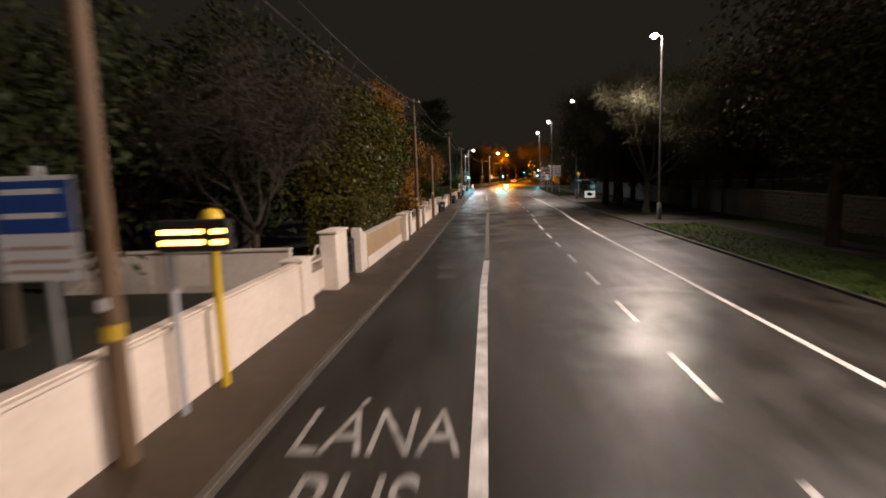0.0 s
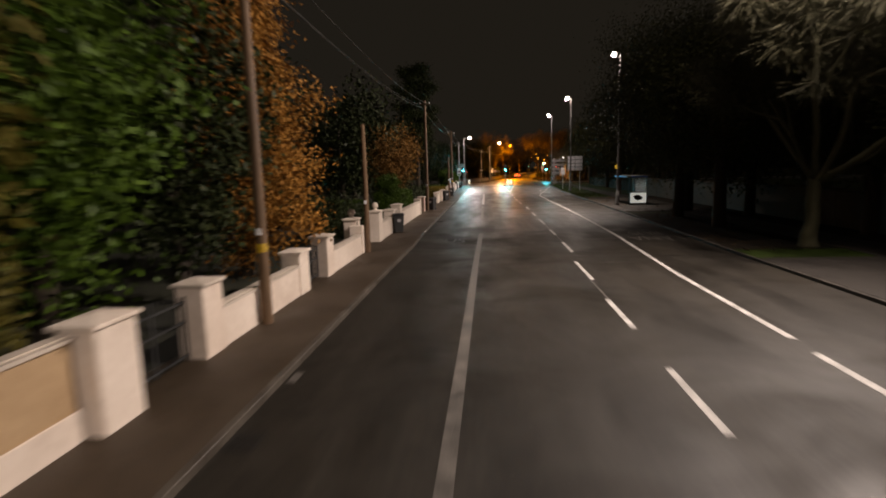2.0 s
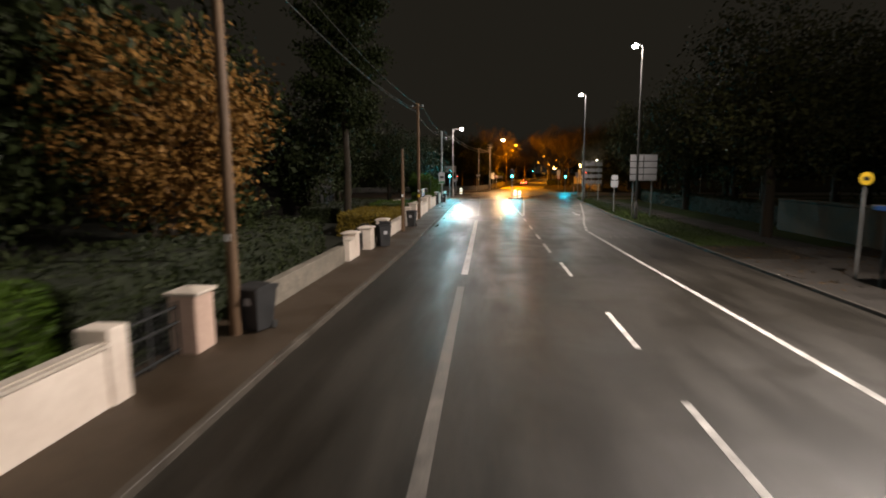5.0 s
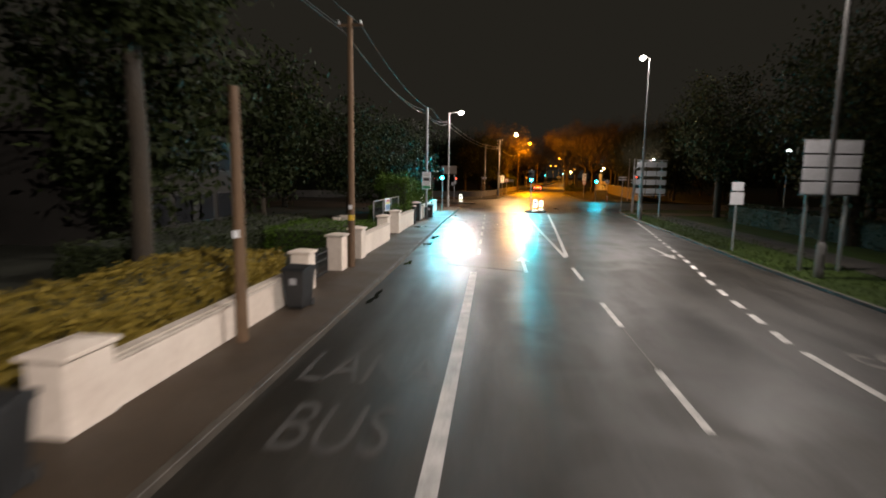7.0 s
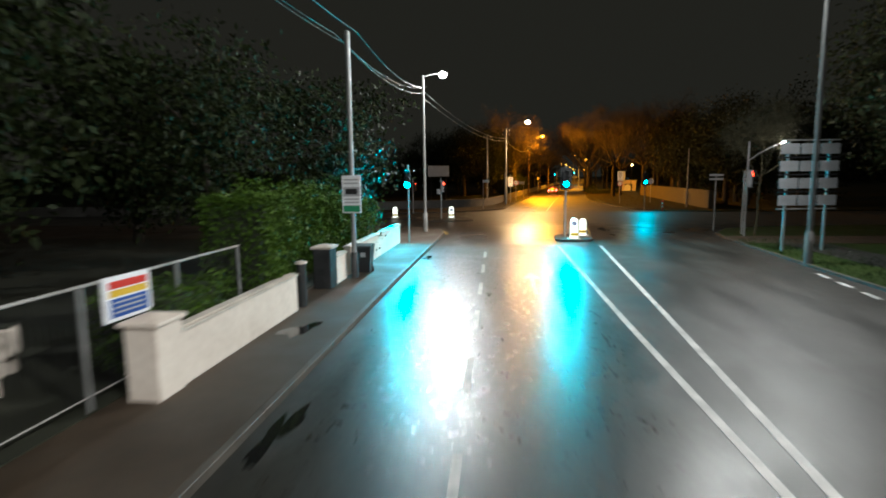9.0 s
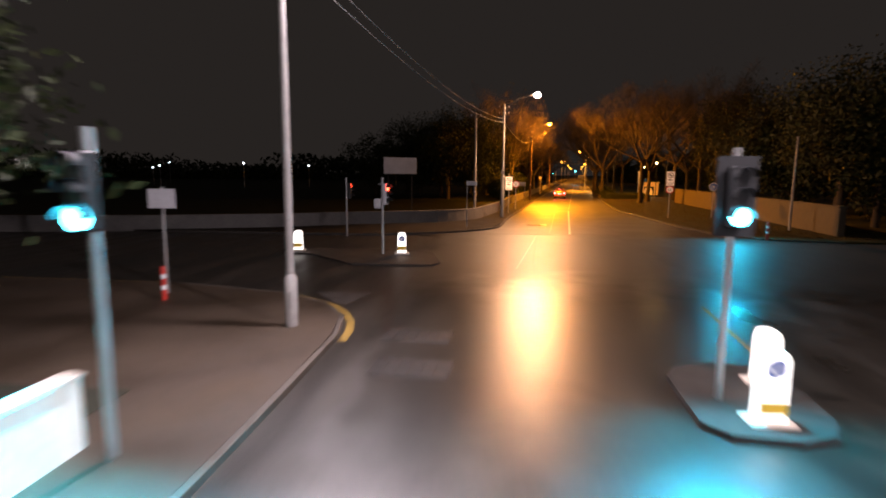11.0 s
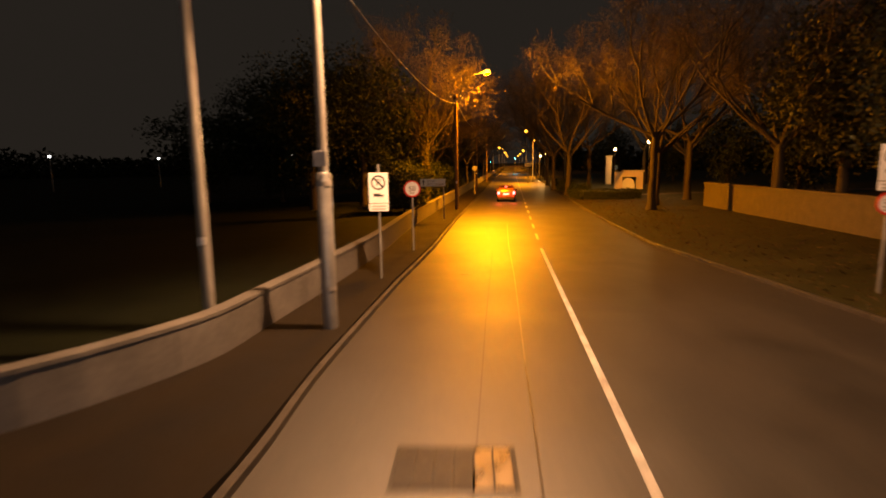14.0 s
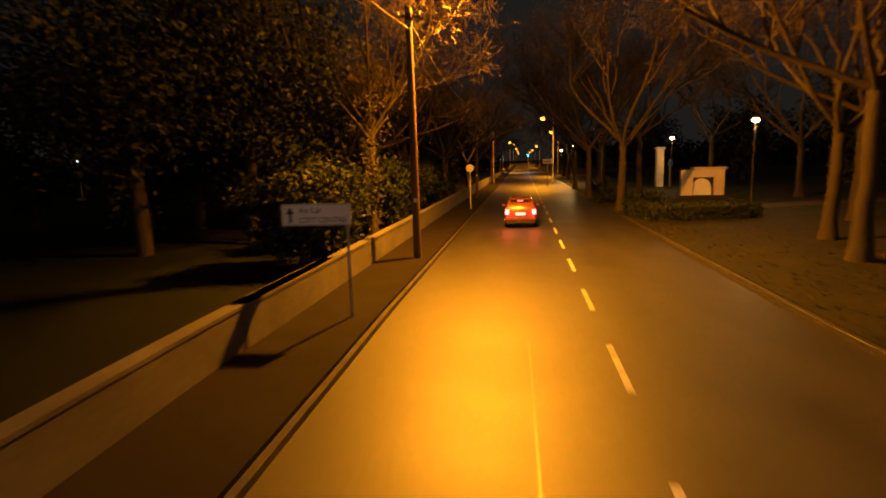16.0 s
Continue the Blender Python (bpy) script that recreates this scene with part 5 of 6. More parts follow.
board = thing("advert_board", "tall cream board on two posts behind the stone wall", "sign", pose(23.2, 42.0, 0.1, 0, 0, 6))
for x in (-0.36, 0.36):
    part("post", Shape().box(x - 0.05, x + 0.05, 0.02, 0.1, -0.1, 5.6), DARKMETAL, board)
part("panel", Shape().box(-0.55, 0.55, -0.05, 0.015, 3.75, 5.7, 0.01), COPING, board)
for z in (5.2, 4.75, 4.2):
    part("bar", Shape().box(-0.4, 0.4, -0.055, -0.0505, z, z + 0.16), PINK, board)

# bus shelter
sh = thing("bus_shelter", "dark glass bus shelter with an advertising panel", "bus shelter", pose(12.55, 68.3, 0.1))
for x in (0.05, 1.5):
    for y in (0.3, 4.2):
        part("post", Shape().box(x - 0.04, x + 0.04, y - 0.04, y + 0.04, -0.1, 2.35), DARKMETAL, sh)
part("roof", Shape().box(-0.25, 1.75, -0.1, 4.6, 2.35, 2.5, 0.03), DARKMETAL, sh)
part("fascia", Shape().box(-0.28, -0.253, 0.2, 4.3, 2.36, 2.49), SIGNBLUE, sh)
part("fascia", Shape().box(0.1, 1.4, -0.13, -0.103, 2.36, 2.49), SIGNBLUE, sh)
part("back_pane", Shape().box(1.5, 1.512, 0.36, 4.14, 0.2, 2.25), CLEAR, sh)
part("bench", Shape().box(1.1, 1.42, 1.2, 3.8, 0.45, 0.5, 0.01), STEEL, sh)
ad = part("advert_panel", Shape().box(0.0, 1.45, 0.0, 0.12, 0.12, 1.1, 0.01), DARKMETAL, sh)
part("poster", Shape().box(0.06, 1.39, -0.006, -0.002, 0.18, 1.04), G_POSTER, ad, "backlit white poster")
part("dark_shape", Shape().add([(0.3, -0.009, 0.78), (0.42, -0.009, 0.5), (0.7, -0.009, 0.38), (1.0, -0.009, 0.46), (1.12, -0.009, 0.62), (0.98, -0.009, 0.76), (0.66, -0.009, 0.9)], [tuple(range(7))]), SIGNBLACK, ad)


def wheelie_bin(x, y, turn, label):
    b = thing("wheelie_bin", label, "bin", pose(x, y, 0.12, 0, 0, turn), "bins")
    body = Shape()
    lo = [(-0.22, -0.26), (0.22, -0.26), (0.22, 0.2), (-0.22, 0.2)]
    hi = [(-0.28, -0.33), (0.28, -0.33), (0.28, 0.33), (-0.28, 0.33)]
    body.add([(a, c, 0.05) for a, c in lo] + [(a, c, 0.95) for a, c in hi], [(3, 2, 1, 0), (4, 5, 6, 7), (0, 1, 5, 4), (1, 2, 6, 5), (2, 3, 7, 6), (3, 0, 4, 7)])
    part("body", body, BINPLASTIC, b)
    part("lid", Shape().side([(-0.37, 0.95), (0.36, 0.95), (0.36, 1.03), (0.1, 1.08), (-0.3, 1.02), (-0.37, 0.98)], -0.3, 0.3), BINPLASTIC, b)
    part("handle", Shape().tube([(-0.2, 0.4, 0.98), (0.2, 0.4, 0.98)], 0.018, 8), BINPLASTIC, b)
    for sx in (-0.24, 0.2):
        part("wheel", Shape().tube([(sx, 0.25, 0.1), (sx + 0.05, 0.25, 0.1)], 0.1, 14), RUBBER, b)
    part("label_patch", Shape().box(-0.09, 0.09, -0.318, -0.3, 0.62, 0.78), SIGNGREY, b)


for x, y, turn in ((-4.65, 50.25, 15), (-4.45, 66.9, -20), (-4.5, 82.4, 10), (-4.3, 80.9, 30), (-4.3, 90.6, -8), (-4.6, 119.9, 0)):
    wheelie_bin(x, y, turn, "dark wheelie bin standing on the footpath")


# ---- trees and hedges ----
def leaf_mesh(name, centres, size, seed, flat=0.0, wide=0.45):
    """Many small pointed leaves, one diamond each, at the given centres."""
    g = np.random.default_rng(seed)
    n = len(centres)
    d = g.normal(size=(n, 3))
    d[:, 2] *= 1 - flat
    d /= np.linalg.norm(d, axis=1)[:, None]
    e = np.cross(d, g.normal(size=(n, 3)))
    e /= np.linalg.norm(e, axis=1)[:, None] + 1e-9
    s = size * g.uniform(0.6, 1.4, n)[:, None]
    v = np.stack([centres - d * s, centres + e * s * wide, centres + d * s, centres - e * s * wide], 1).reshape(-1, 3)
    me = bpy.data.meshes.new(name)
    me.vertices.add(4 * n)
    me.vertices.foreach_set("co", v.astype(np.float32).ravel())
    me.loops.add(4 * n)
    me.loops.foreach_set("vertex_index", np.arange(4 * n, dtype=np.int32))
    me.polygons.add(n)
    me.polygons.foreach_set("loop_start", np.arange(0, 4 * n, 4, dtype=np.int32))
    me.polygons.foreach_set("loop_total", np.full(n, 4, dtype=np.int32))
    me.update(calc_edges=True)
    return me


def clumps(tips, per, spread, seed):
    g = np.random.default_rng(seed)
    tips = np.asarray(tips)
    c = np.repeat(tips, per, 0)
    return c + g.normal(size=c.shape) * np.asarray(spread)


def limb_path(rnd, p, d, length, bend=0.35, up=0.15, steps=5):
    out, p, d = [Vector(p)], Vector(p), Vector(d).normalized()
    for _ in range(steps):
        d = (d + Vector((rnd.uniform(-bend, bend), rnd.uniform(-bend, bend), rnd.uniform(-bend, bend) + up)) * 0.5).normalized()
        p = p + d * (length / steps)
        out.append(p.copy())
    return out


def leafy_tree(label, m, h, r, z0, leaf, per, size, seed, limbs=9, trunk_r=0.22, cone=False, name="tree", dense=1.0):
    rnd = random.Random(seed)
    t = thing(name, label, "tree", m)
    top = h * (0.95 if cone else 0.72)
    part("trunk", Shape().tube([(0, 0, -0.2), (0.05, 0.03, z0), (rnd.uniform(-0.2, 0.2), rnd.uniform(-0.2, 0.2), top)], [trunk_r * 1.25, trunk_r, trunk_r * 0.25], 9), BARK, t)
    tips = []
    for i in range(limbs):
        z = z0 + (top - z0) * (i + 0.3) / limbs
        f = 1 - (z - z0) / (h - z0)
        reach = r * (0.25 + 0.75 * f if cone else math.sqrt(max(0.1, 1 - ((z - (z0 + h) / 2) / ((h - z0) / 2 + 0.3)) ** 2)))
        a = i * 2.4 + rnd.uniform(-0.4, 0.4)
        path = limb_path(rnd, (0, 0, z), (math.cos(a), math.sin(a), 0.35), reach * rnd.uniform(0.75, 1.05), 0.3, 0.1)
        part("limb", Shape().tube(path, [trunk_r * 0.4 * (1 - 0.17 * k) for k in range(6)], 6), BARK, t)
        for q in path[1:]:
            for _ in range(2):
                tips.append((q.x + rnd.gauss(0, r * 0.16), q.y + rnd.gauss(0, r * 0.16), q.z + rnd.gauss(0, r * 0.16)))
    for _ in range(int(limbs * 5 * dense)):
        u = Vector((rnd.gauss(0, 1), rnd.gauss(0, 1), rnd.gauss(0, 1))).normalized()
        k = rnd.uniform(0.6, 1.0)
        zc, hz = (z0 + h) / 2, (h - z0) / 2
        z = zc + u.z * hz * k
        w = r * (max(0.08, (h - z) / (h - z0)) if cone else 1.0) * k
        tips.append((u.x * w, u.y * w, z))
    part("crown", leaf_mesh("crown", clumps(tips, per, (r * 0.13, r * 0.13, r * 0.11), seed), size, seed + 1), leaf, t)
    return t


def grow(rnd, shape, p, d, length, r, depth, tips):
    path = limb_path(rnd, p, d, length, 0.45, 0.12, 4)
    shape.tube(path, [r * (1 - 0.12 * k) for k in range(5)], 6 if depth > 1 else 4)
    tips.append(path[-1])
    if depth:
        for k in range(3 if depth > 1 else 4):
            j = rnd.choice((2, 3, 4))
            nd = (path[j] - path[j - 1]).normalized() + Vector((rnd.uniform(-1, 1), rnd.uniform(-1, 1), rnd.uniform(-0.4, 0.8))) * 0.8
            grow(rnd, shape, path[j], nd, length * rnd.uniform(0.5, 0.72), r * 0.52, depth - 1, tips)


def bare_tree(label, m, h, seed, limbs=6, trunk_r=0.3, fork=0.35, depth=3, spray=34, bark=None):
    rnd = random.Random(seed)
    t = thing("bare_tree", label, "tree", m)
    top = h * fork
    rings = [(0.1 * k / 9 + rnd.uniform(-0.04, 0.04), rnd.uniform(-0.04, 0.04), -0.2 + (top + 0.2) * k / 9) for k in range(10)]
    part("trunk", Shape().tube(rings, [trunk_r * (0.82 + 0.75 * math.exp(-k * 0.8) + rnd.uniform(-0.07, 0.07)) for k in range(10)], 11), bark or BARK, t)
    tips = []
    for i in range(limbs):
        a = i * 2 * math.pi / limbs + rnd.uniform(-0.5, 0.5)
        s = Shape()
        z = h * fork * rnd.uniform(0.85, 1.0)
        grow(rnd, s, (0.1, 0, z), (math.cos(a), math.sin(a), rnd.uniform(0.6, 1.6)), h * rnd.uniform(0.36, 0.5), trunk_r * 0.46, depth, tips)
        part("limb", s, bark or BARK, t)
    part("twig_spray", leaf_mesh("twig_spray", clumps([tuple(q) for q in tips], spray, (0.42, 0.42, 0.38), seed), 0.26, seed, 0, 0.035), bark or (TWIG if m.translation.y > 150 else BARK), t)
    return t


def hedge(x0, x1, y0, y1, top, leaf, label, n, size=0.055, seed=1, base=0.14):
    hdg = thing("hedge", label, "hedge", pose((x0 + x1) / 2, (y0 + y1) / 2, base))
    a, b, h = (x1 - x0) / 2, (y1 - y0) / 2, top - base
    # near-black box; its colour stands in for shade deep between the leaves
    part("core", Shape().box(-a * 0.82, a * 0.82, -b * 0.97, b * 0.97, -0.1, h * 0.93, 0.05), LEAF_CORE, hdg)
    g = np.random.default_rng(seed)
    u = g.uniform(-1, 1, (n, 3))
    k = g.integers(0, 5, n)
    u[k == 0, 0], u[k == 1, 0], u[k == 2, 2], u[k == 3, 1] = 1, -1, 1, -1
    u[k == 4, 0] = 1
    c = np.stack([u[:, 0] * a, u[:, 1] * b, (u[:, 2] * 0.5 + 0.5) * h], 1)
    w = np.sin(c[:, 1] * 1.7 + seed) * 0.05 + np.sin(c[:, 1] * 4.1 + c[:, 2] * 3) * 0.035
    c += g.normal(size=c.shape) * 0.055
    c[:, 0] += w
    c[:, 2] += w * 0.8
    part("foliage", leaf_mesh("foliage", c, size, seed), leaf, hdg)
    return hdg


# shade inside the hedges, put into the core's colour
LEAF_CORE = surface("hedge_inner_shade", (0.008, 0.012, 0.004), (0.02, 0.026, 0.01), 2.0, (0.8, 0.95), 0.5, 20)
G = 0.13
leafy_tree("dark evergreen tree overhanging the garden wall", pose(-11.2, 7.5, G), 9.5, 3.4, 2.4, LEAF_DARK, 55, 0.12, 11, 10)
bare_tree("bare spreading garden tree with tangled branches", pose(-8.4, 14.6, G), 6.5, 12, 7, 0.16, 0.3)
leafy_tree("tall dark evergreen tree behind the wall", pose(-10.5, 18.5, G), 11, 4.2, 2.2, LEAF_DARK, 60, 0.13, 13, 11)
leafy_tree("broad yellow-green evergreen tree overhanging a wall", pose(-7.6, 20.4, G), 8.4, 2.9, 1.7, LEAF, 75, 0.11, 14, 11, dense=1.5)
leafy_tree("broad yellow-green evergreen tree overhanging a wall", pose(-7.5, 25.2, G), 7.0, 2.7, 1.5, LEAF, 75, 0.11, 15, 11, dense=1.5)
leafy_tree("dark green garden tree behind the wall", pose(-8.2, 29.8, G), 8.6, 3.2, 1.6, LEAF_HEDGE, 70, 0.115, 16, 11, dense=1.4)
leafy_tree("dark green garden tree behind the wall", pose(-8.0, 34.2, G), 8.8, 3.0, 1.5, LEAF_DARK, 65, 0.115, 17, 11, dense=1.3)
leafy_tree("brown-leaved beech tree lit orange", pose(-7.9, 38.0, G), 10.2, 2.9, 0.9, LEAF_BROWN, 240, 0.072, 18, 13, cone=True, dense=2.0)
leafy_tree("tall brown-leaved tree in a garden", pose(-12, 44, G), 10, 3.6, 2.0, LEAF_RUST, 55, 0.13, 19, 10)
leafy_tree("small brown-leaved tree beside a timber pole", pose(-8.6, 70.5, G), 7.6, 3.2, 2.4, LEAF_COPPER, 75, 0.10, 20, 10, trunk_r=0.14)
leafy_tree("round dark green shrub behind a white wall", pose(-7.4, 45.2, G), 2.4, 1.1, 0.4, LEAF_DARK, 90, 0.06, 21, 6, trunk_r=0.08, name="shrub")
leafy_tree("brown-leaved tree in a garden", pose(-13.5, 53, G), 8.5, 3.2, 1.6, LEAF_RUST, 50, 0.13, 22, 9)
leafy_tree("dark shrub in a garden", pose(-8.5, 73.5, G), 3.2, 1.6, 0.4, LEAF_DARK, 60, 0.09, 23, 6, trunk_r=0.08, name="shrub")

pine = thing("pine_tree", "tall dark pine with a high flat-topped crown", "tree", pose(-8.7, 91.0, G))
part("trunk", Shape().tube([(0, 0, -0.2), (0.1, 0, 4), (-0.1, 0.1, 9), (0.1, 0, 16.4)], [0.28, 0.22, 0.18, 0.08], 10), BARK, pine)
rnd = random.Random(31)
tips = []
for i in range(19):
    a, z = i * 2.4, 6.6 + 0.5 * i
    path = limb_path(rnd, (0, 0, z), (math.cos(a), math.sin(a), 0.15), rnd.uniform(1.7, 2.8) * (1.0 if i < 14 else 0.7), 0.25, 0.05)
    part("limb", Shape().tube(path, [0.07, 0.06, 0.05, 0.04, 0.03, 0.02], 6), BARK, pine)
    tips += [tuple(q) for q in path[2:]] + [(q.x + rnd.gauss(0, 0.4), q.y + rnd.gauss(0, 0.4), q.z + 0.25) for q in path[2:]]
part("crown", leaf_mesh("crown", clumps(tips, 190, (0.42, 0.42, 0.3), 32), 0.13, 33), LEAF_DARK, pine)

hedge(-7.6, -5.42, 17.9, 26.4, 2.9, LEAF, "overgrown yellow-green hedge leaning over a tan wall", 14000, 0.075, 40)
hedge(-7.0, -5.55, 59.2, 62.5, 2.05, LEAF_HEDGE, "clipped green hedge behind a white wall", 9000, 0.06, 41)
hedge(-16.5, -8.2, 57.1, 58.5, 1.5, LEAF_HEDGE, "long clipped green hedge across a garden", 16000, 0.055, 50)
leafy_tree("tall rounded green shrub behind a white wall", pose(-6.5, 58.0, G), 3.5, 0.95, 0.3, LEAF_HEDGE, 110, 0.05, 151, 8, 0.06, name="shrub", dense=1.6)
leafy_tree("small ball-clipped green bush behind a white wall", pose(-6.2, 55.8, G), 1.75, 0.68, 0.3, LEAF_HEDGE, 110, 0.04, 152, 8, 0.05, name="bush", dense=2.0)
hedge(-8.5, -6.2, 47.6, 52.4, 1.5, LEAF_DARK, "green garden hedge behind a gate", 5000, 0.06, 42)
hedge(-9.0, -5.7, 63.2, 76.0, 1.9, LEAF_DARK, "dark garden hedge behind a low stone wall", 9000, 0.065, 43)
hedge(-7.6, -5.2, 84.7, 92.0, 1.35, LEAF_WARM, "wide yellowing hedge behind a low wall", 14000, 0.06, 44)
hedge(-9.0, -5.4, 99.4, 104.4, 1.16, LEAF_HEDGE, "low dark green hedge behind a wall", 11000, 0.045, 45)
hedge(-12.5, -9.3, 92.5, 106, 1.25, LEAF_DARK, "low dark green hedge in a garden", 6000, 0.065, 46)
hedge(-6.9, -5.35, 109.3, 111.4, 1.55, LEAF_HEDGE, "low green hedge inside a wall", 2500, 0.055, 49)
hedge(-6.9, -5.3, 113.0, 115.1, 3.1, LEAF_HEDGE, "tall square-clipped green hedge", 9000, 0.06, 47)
for i, (x, y) in enumerate(((-7.1, 118.2), (-7.0, 121.0), (-6.7, 123.8))):
    leafy_tree("tall bushy green shrub behind the wall", pose(x, y, G), 3.3 - 0.3 * (i == 2), 1.7, 0.3, LEAF_HEDGE, 90, 0.075, 80 + i, 8, 0.08, name="shrub", dense=1.6)
leafy_tree("dark rounded tree at the street corner", pose(-8.2, 127.5, G), 8.5, 3.4, 1.2, LEAF_DARK, 70, 0.12, 24, 10)
leafy_tree("tall dark tree behind the corner hedge", pose(-11.5, 121.5, G), 9.5, 3.6, 1.8, LEAF_DARK, 60, 0.13, 25, 10)

# woods behind the gardens, and along the right side
far_a = leafy_tree("dark tree in the woods behind the gardens", pose(-17, 24, G), 10, 4.4, 1.6, LEAF_DARK, 40, 0.2, 51, 10)
far_b = leafy_tree("tall dark tree in the woods behind the gardens", pose(-21, 36, G), 12, 4.8, 2.0, LEAF_DARK, 40, 0.2, 52, 11)
for i, (x, y) in enumerate(((-19, 8), (-15, 50), (-24, 52), (-30, 40), (-33, 66), (-31, 92), (-19, 88), (-23, 110), (-16, 115), (-27, 122), (-34, 105), (-20, 129), (-38, 128), (-42, 80), (-12.5, 68), (-14, 78), (-15.5, 85), (-13.5, 98))):
    copy_thing(far_a if i % 2 else far_b, pose(x, y, G, 0, 0, 67 * i))
street_tree = leafy_tree("tall dark street tree with a broad crown in the verge", pose(14.9, 21, 0.1), 12.5, 4.6, 3.4, LEAF_OLIVE, 62, 0.14, 61, 12, 0.26, dense=1.3)
street_b = leafy_tree("tall dark olive street tree beside the footpath", pose(16.4, 59.5, 0.1), 12, 4.4, 3.2, LEAF_OLIVE, 62, 0.14, 62, 12, 0.28, dense=1.3)
wide_tree = leafy_tree("wide dark evergreen street tree overhanging the road", pose(12.9, 57.2, 0.1), 12.0, 5.5, 3.4, LEAF_OLIVE, 300, 0.062, 63, 14, 0.3, dense=1.8)
for i, (x, y) in enumerate(((12.9, 50.8), (17.8, 46.5), (18.6, 40.5), (15.0, 61.5))):
    copy_thing(wide_tree, pose(x, y, 0.1, 0, 0, 110 + 75 * i))
for i, (x, y) in enumerate(((17.3, 57.0), (15.8, 86), (19.2, 108), (20.2, 128.0), (27.5, 119.5), (21.5, 14), (22, 32), (23, 46), (22, 58), (23.5, 70), (22.5, 82), (24, 94), (23, 107), (28.5, 113), (33, 129.5), (16.5, 8), (30, 100), (31, 76), (30, 40))):
    copy_thing(street_tree if i % 2 else street_b, pose(x, y, 0.1, 0, 0, 53 * i))
bare_tree("small bare sapling with pale twigs beside a traffic signal", pose(14.75, 132.9, 0.1), 5.6, 161, 4, 0.06, 0.62, depth=2, spray=60, bark=PALE_BARK)
bare_tree("bare street tree with pale spreading limbs", pose(13.3, 43.2, 0.1), 10.5, 64, 7, 0.32, 0.26, spray=200, bark=PALE_BARK)
for i, (x, y) in enumerate(((25, 179), (30, 173), (36, 170), (27, 188), (33, 186), (26, 166), (40, 178), (45, 168))):
    copy_thing(street_tree if i % 2 else street_b, pose(x, y, 0.1, 0, 0, 47 * i))
park_tree = bare_tree("bare forked park tree lit orange by the lamps", pose(19.6, 197, 0.1), 15, 65, 5, 0.3, 0.38)
bare_b = bare_tree("tall bare park tree in the verge", pose(21.8, 201.5, 0.1), 15, 66, 6, 0.27, 0.3)
for i, (x, y) in enumerate(((27, 207), (24.5, 190), (25.2, 232), (24.5, 243), (28.5, 255), (27.2, 270), (31, 290), (34, 222), (36, 240), (30, 199), (34, 310), (38, 335))):
    copy_thing(bare_b if i % 2 else park_tree, pose(x, y, 0.1, 0, 0, 71 * i))
for i, (x, y) in enumerate(((18.2, 216), (19.6, 229), (22.0, 244))):
    copy_thing(bare_b, pose(x, y, 0.1, 0, 0, 40 + 95 * i))
left_bare = bare_tree("tall bare tree leaning over the road, lit yellow", pose(0.6, 213, 0.05), 14, 67, 6, 0.3, 0.3)
left_b = bare_tree("bare roadside tree behind the low wall", pose(3.5, 221, 0.05), 13, 68, 6, 0.28, 0.28)
for i, (x, y) in enumerate(((6.6, 228), (1, 229), (7.5, 243), (10, 258), (12.5, 275), (17, 300), (22, 330))):
    copy_thing(left_b if i % 2 else left_bare, pose(x, y, 0.05, 0, 0, 77 * i))
for i, (x, y) in enumerate(((-3.5, 212), (-1, 221), (-12, 214), (3, 236), (6, 252), (-20, 215), (36, 205), (40, 224), (33, 183), (28, 176), (36, 166), (41, 190), (28, 165), (45, 250), (44, 280), (42, 310))):
    copy_thing(far_a if i % 2 else far_b, pose(x, y, 0.05, 0, 0, 59 * i))
high_tree = leafy_tree("tall dark parkland tree with a high crown", pose(-2.6, 205.5, 0.05), 13, 4.8, 3.8, LEAF_DARK, 70, 0.14, 131, 12, 0.28, dense=1.6)
for i, (x, y) in enumerate(((-8.5, 213), (-6.5, 203), (-15, 219))):
    copy_thing(high_tree, pose(x, y, 0.05, 0, 0, 63 * i + 40))
ivy = bare_tree("bare upright tree with ivy on its stems, lit yellow", pose(2.9, 206.5, 0.05), 12.5, 141, 5, 0.2, 0.42)
rnd = random.Random(142)
ivy_tips = [(rnd.gauss(0, 0.16), rnd.gauss(0, 0.16), rnd.uniform(0.5, 5.6)) for _ in range(120)] + [(rnd.gauss(0, 0.7), rnd.gauss(0, 0.7), rnd.uniform(4.5, 9.5)) for _ in range(60)]
part("ivy", leaf_mesh("ivy", clumps(ivy_tips, 22, (0.12, 0.12, 0.16), 143), 0.075, 144), LEAF, ivy, "green ivy leaves")
hedge(19.2, 20.8, 90.2, 124.0, 1.5, LEAF_DARK, "dark overgrown hedge behind the grass verge", 16000, 0.07, 48, 0.1)
hedge(17.5, 23.5, 209, 212.5, 0.9, LEAF_DARK, "low dark shrub bed in the park", 5000, 0.07, 71, 0.1)
for i, (x, y) in enumerate(((18.5, 213), (19.5, 222), (21, 231))):
    leafy_tree("low dark shrub at the edge of the park", pose(x, y, 0.1), 1.0, 1.1, 0.1, LEAF_DARK, 40, 0.09, 72 + i, 6, 0.06, name="shrub")

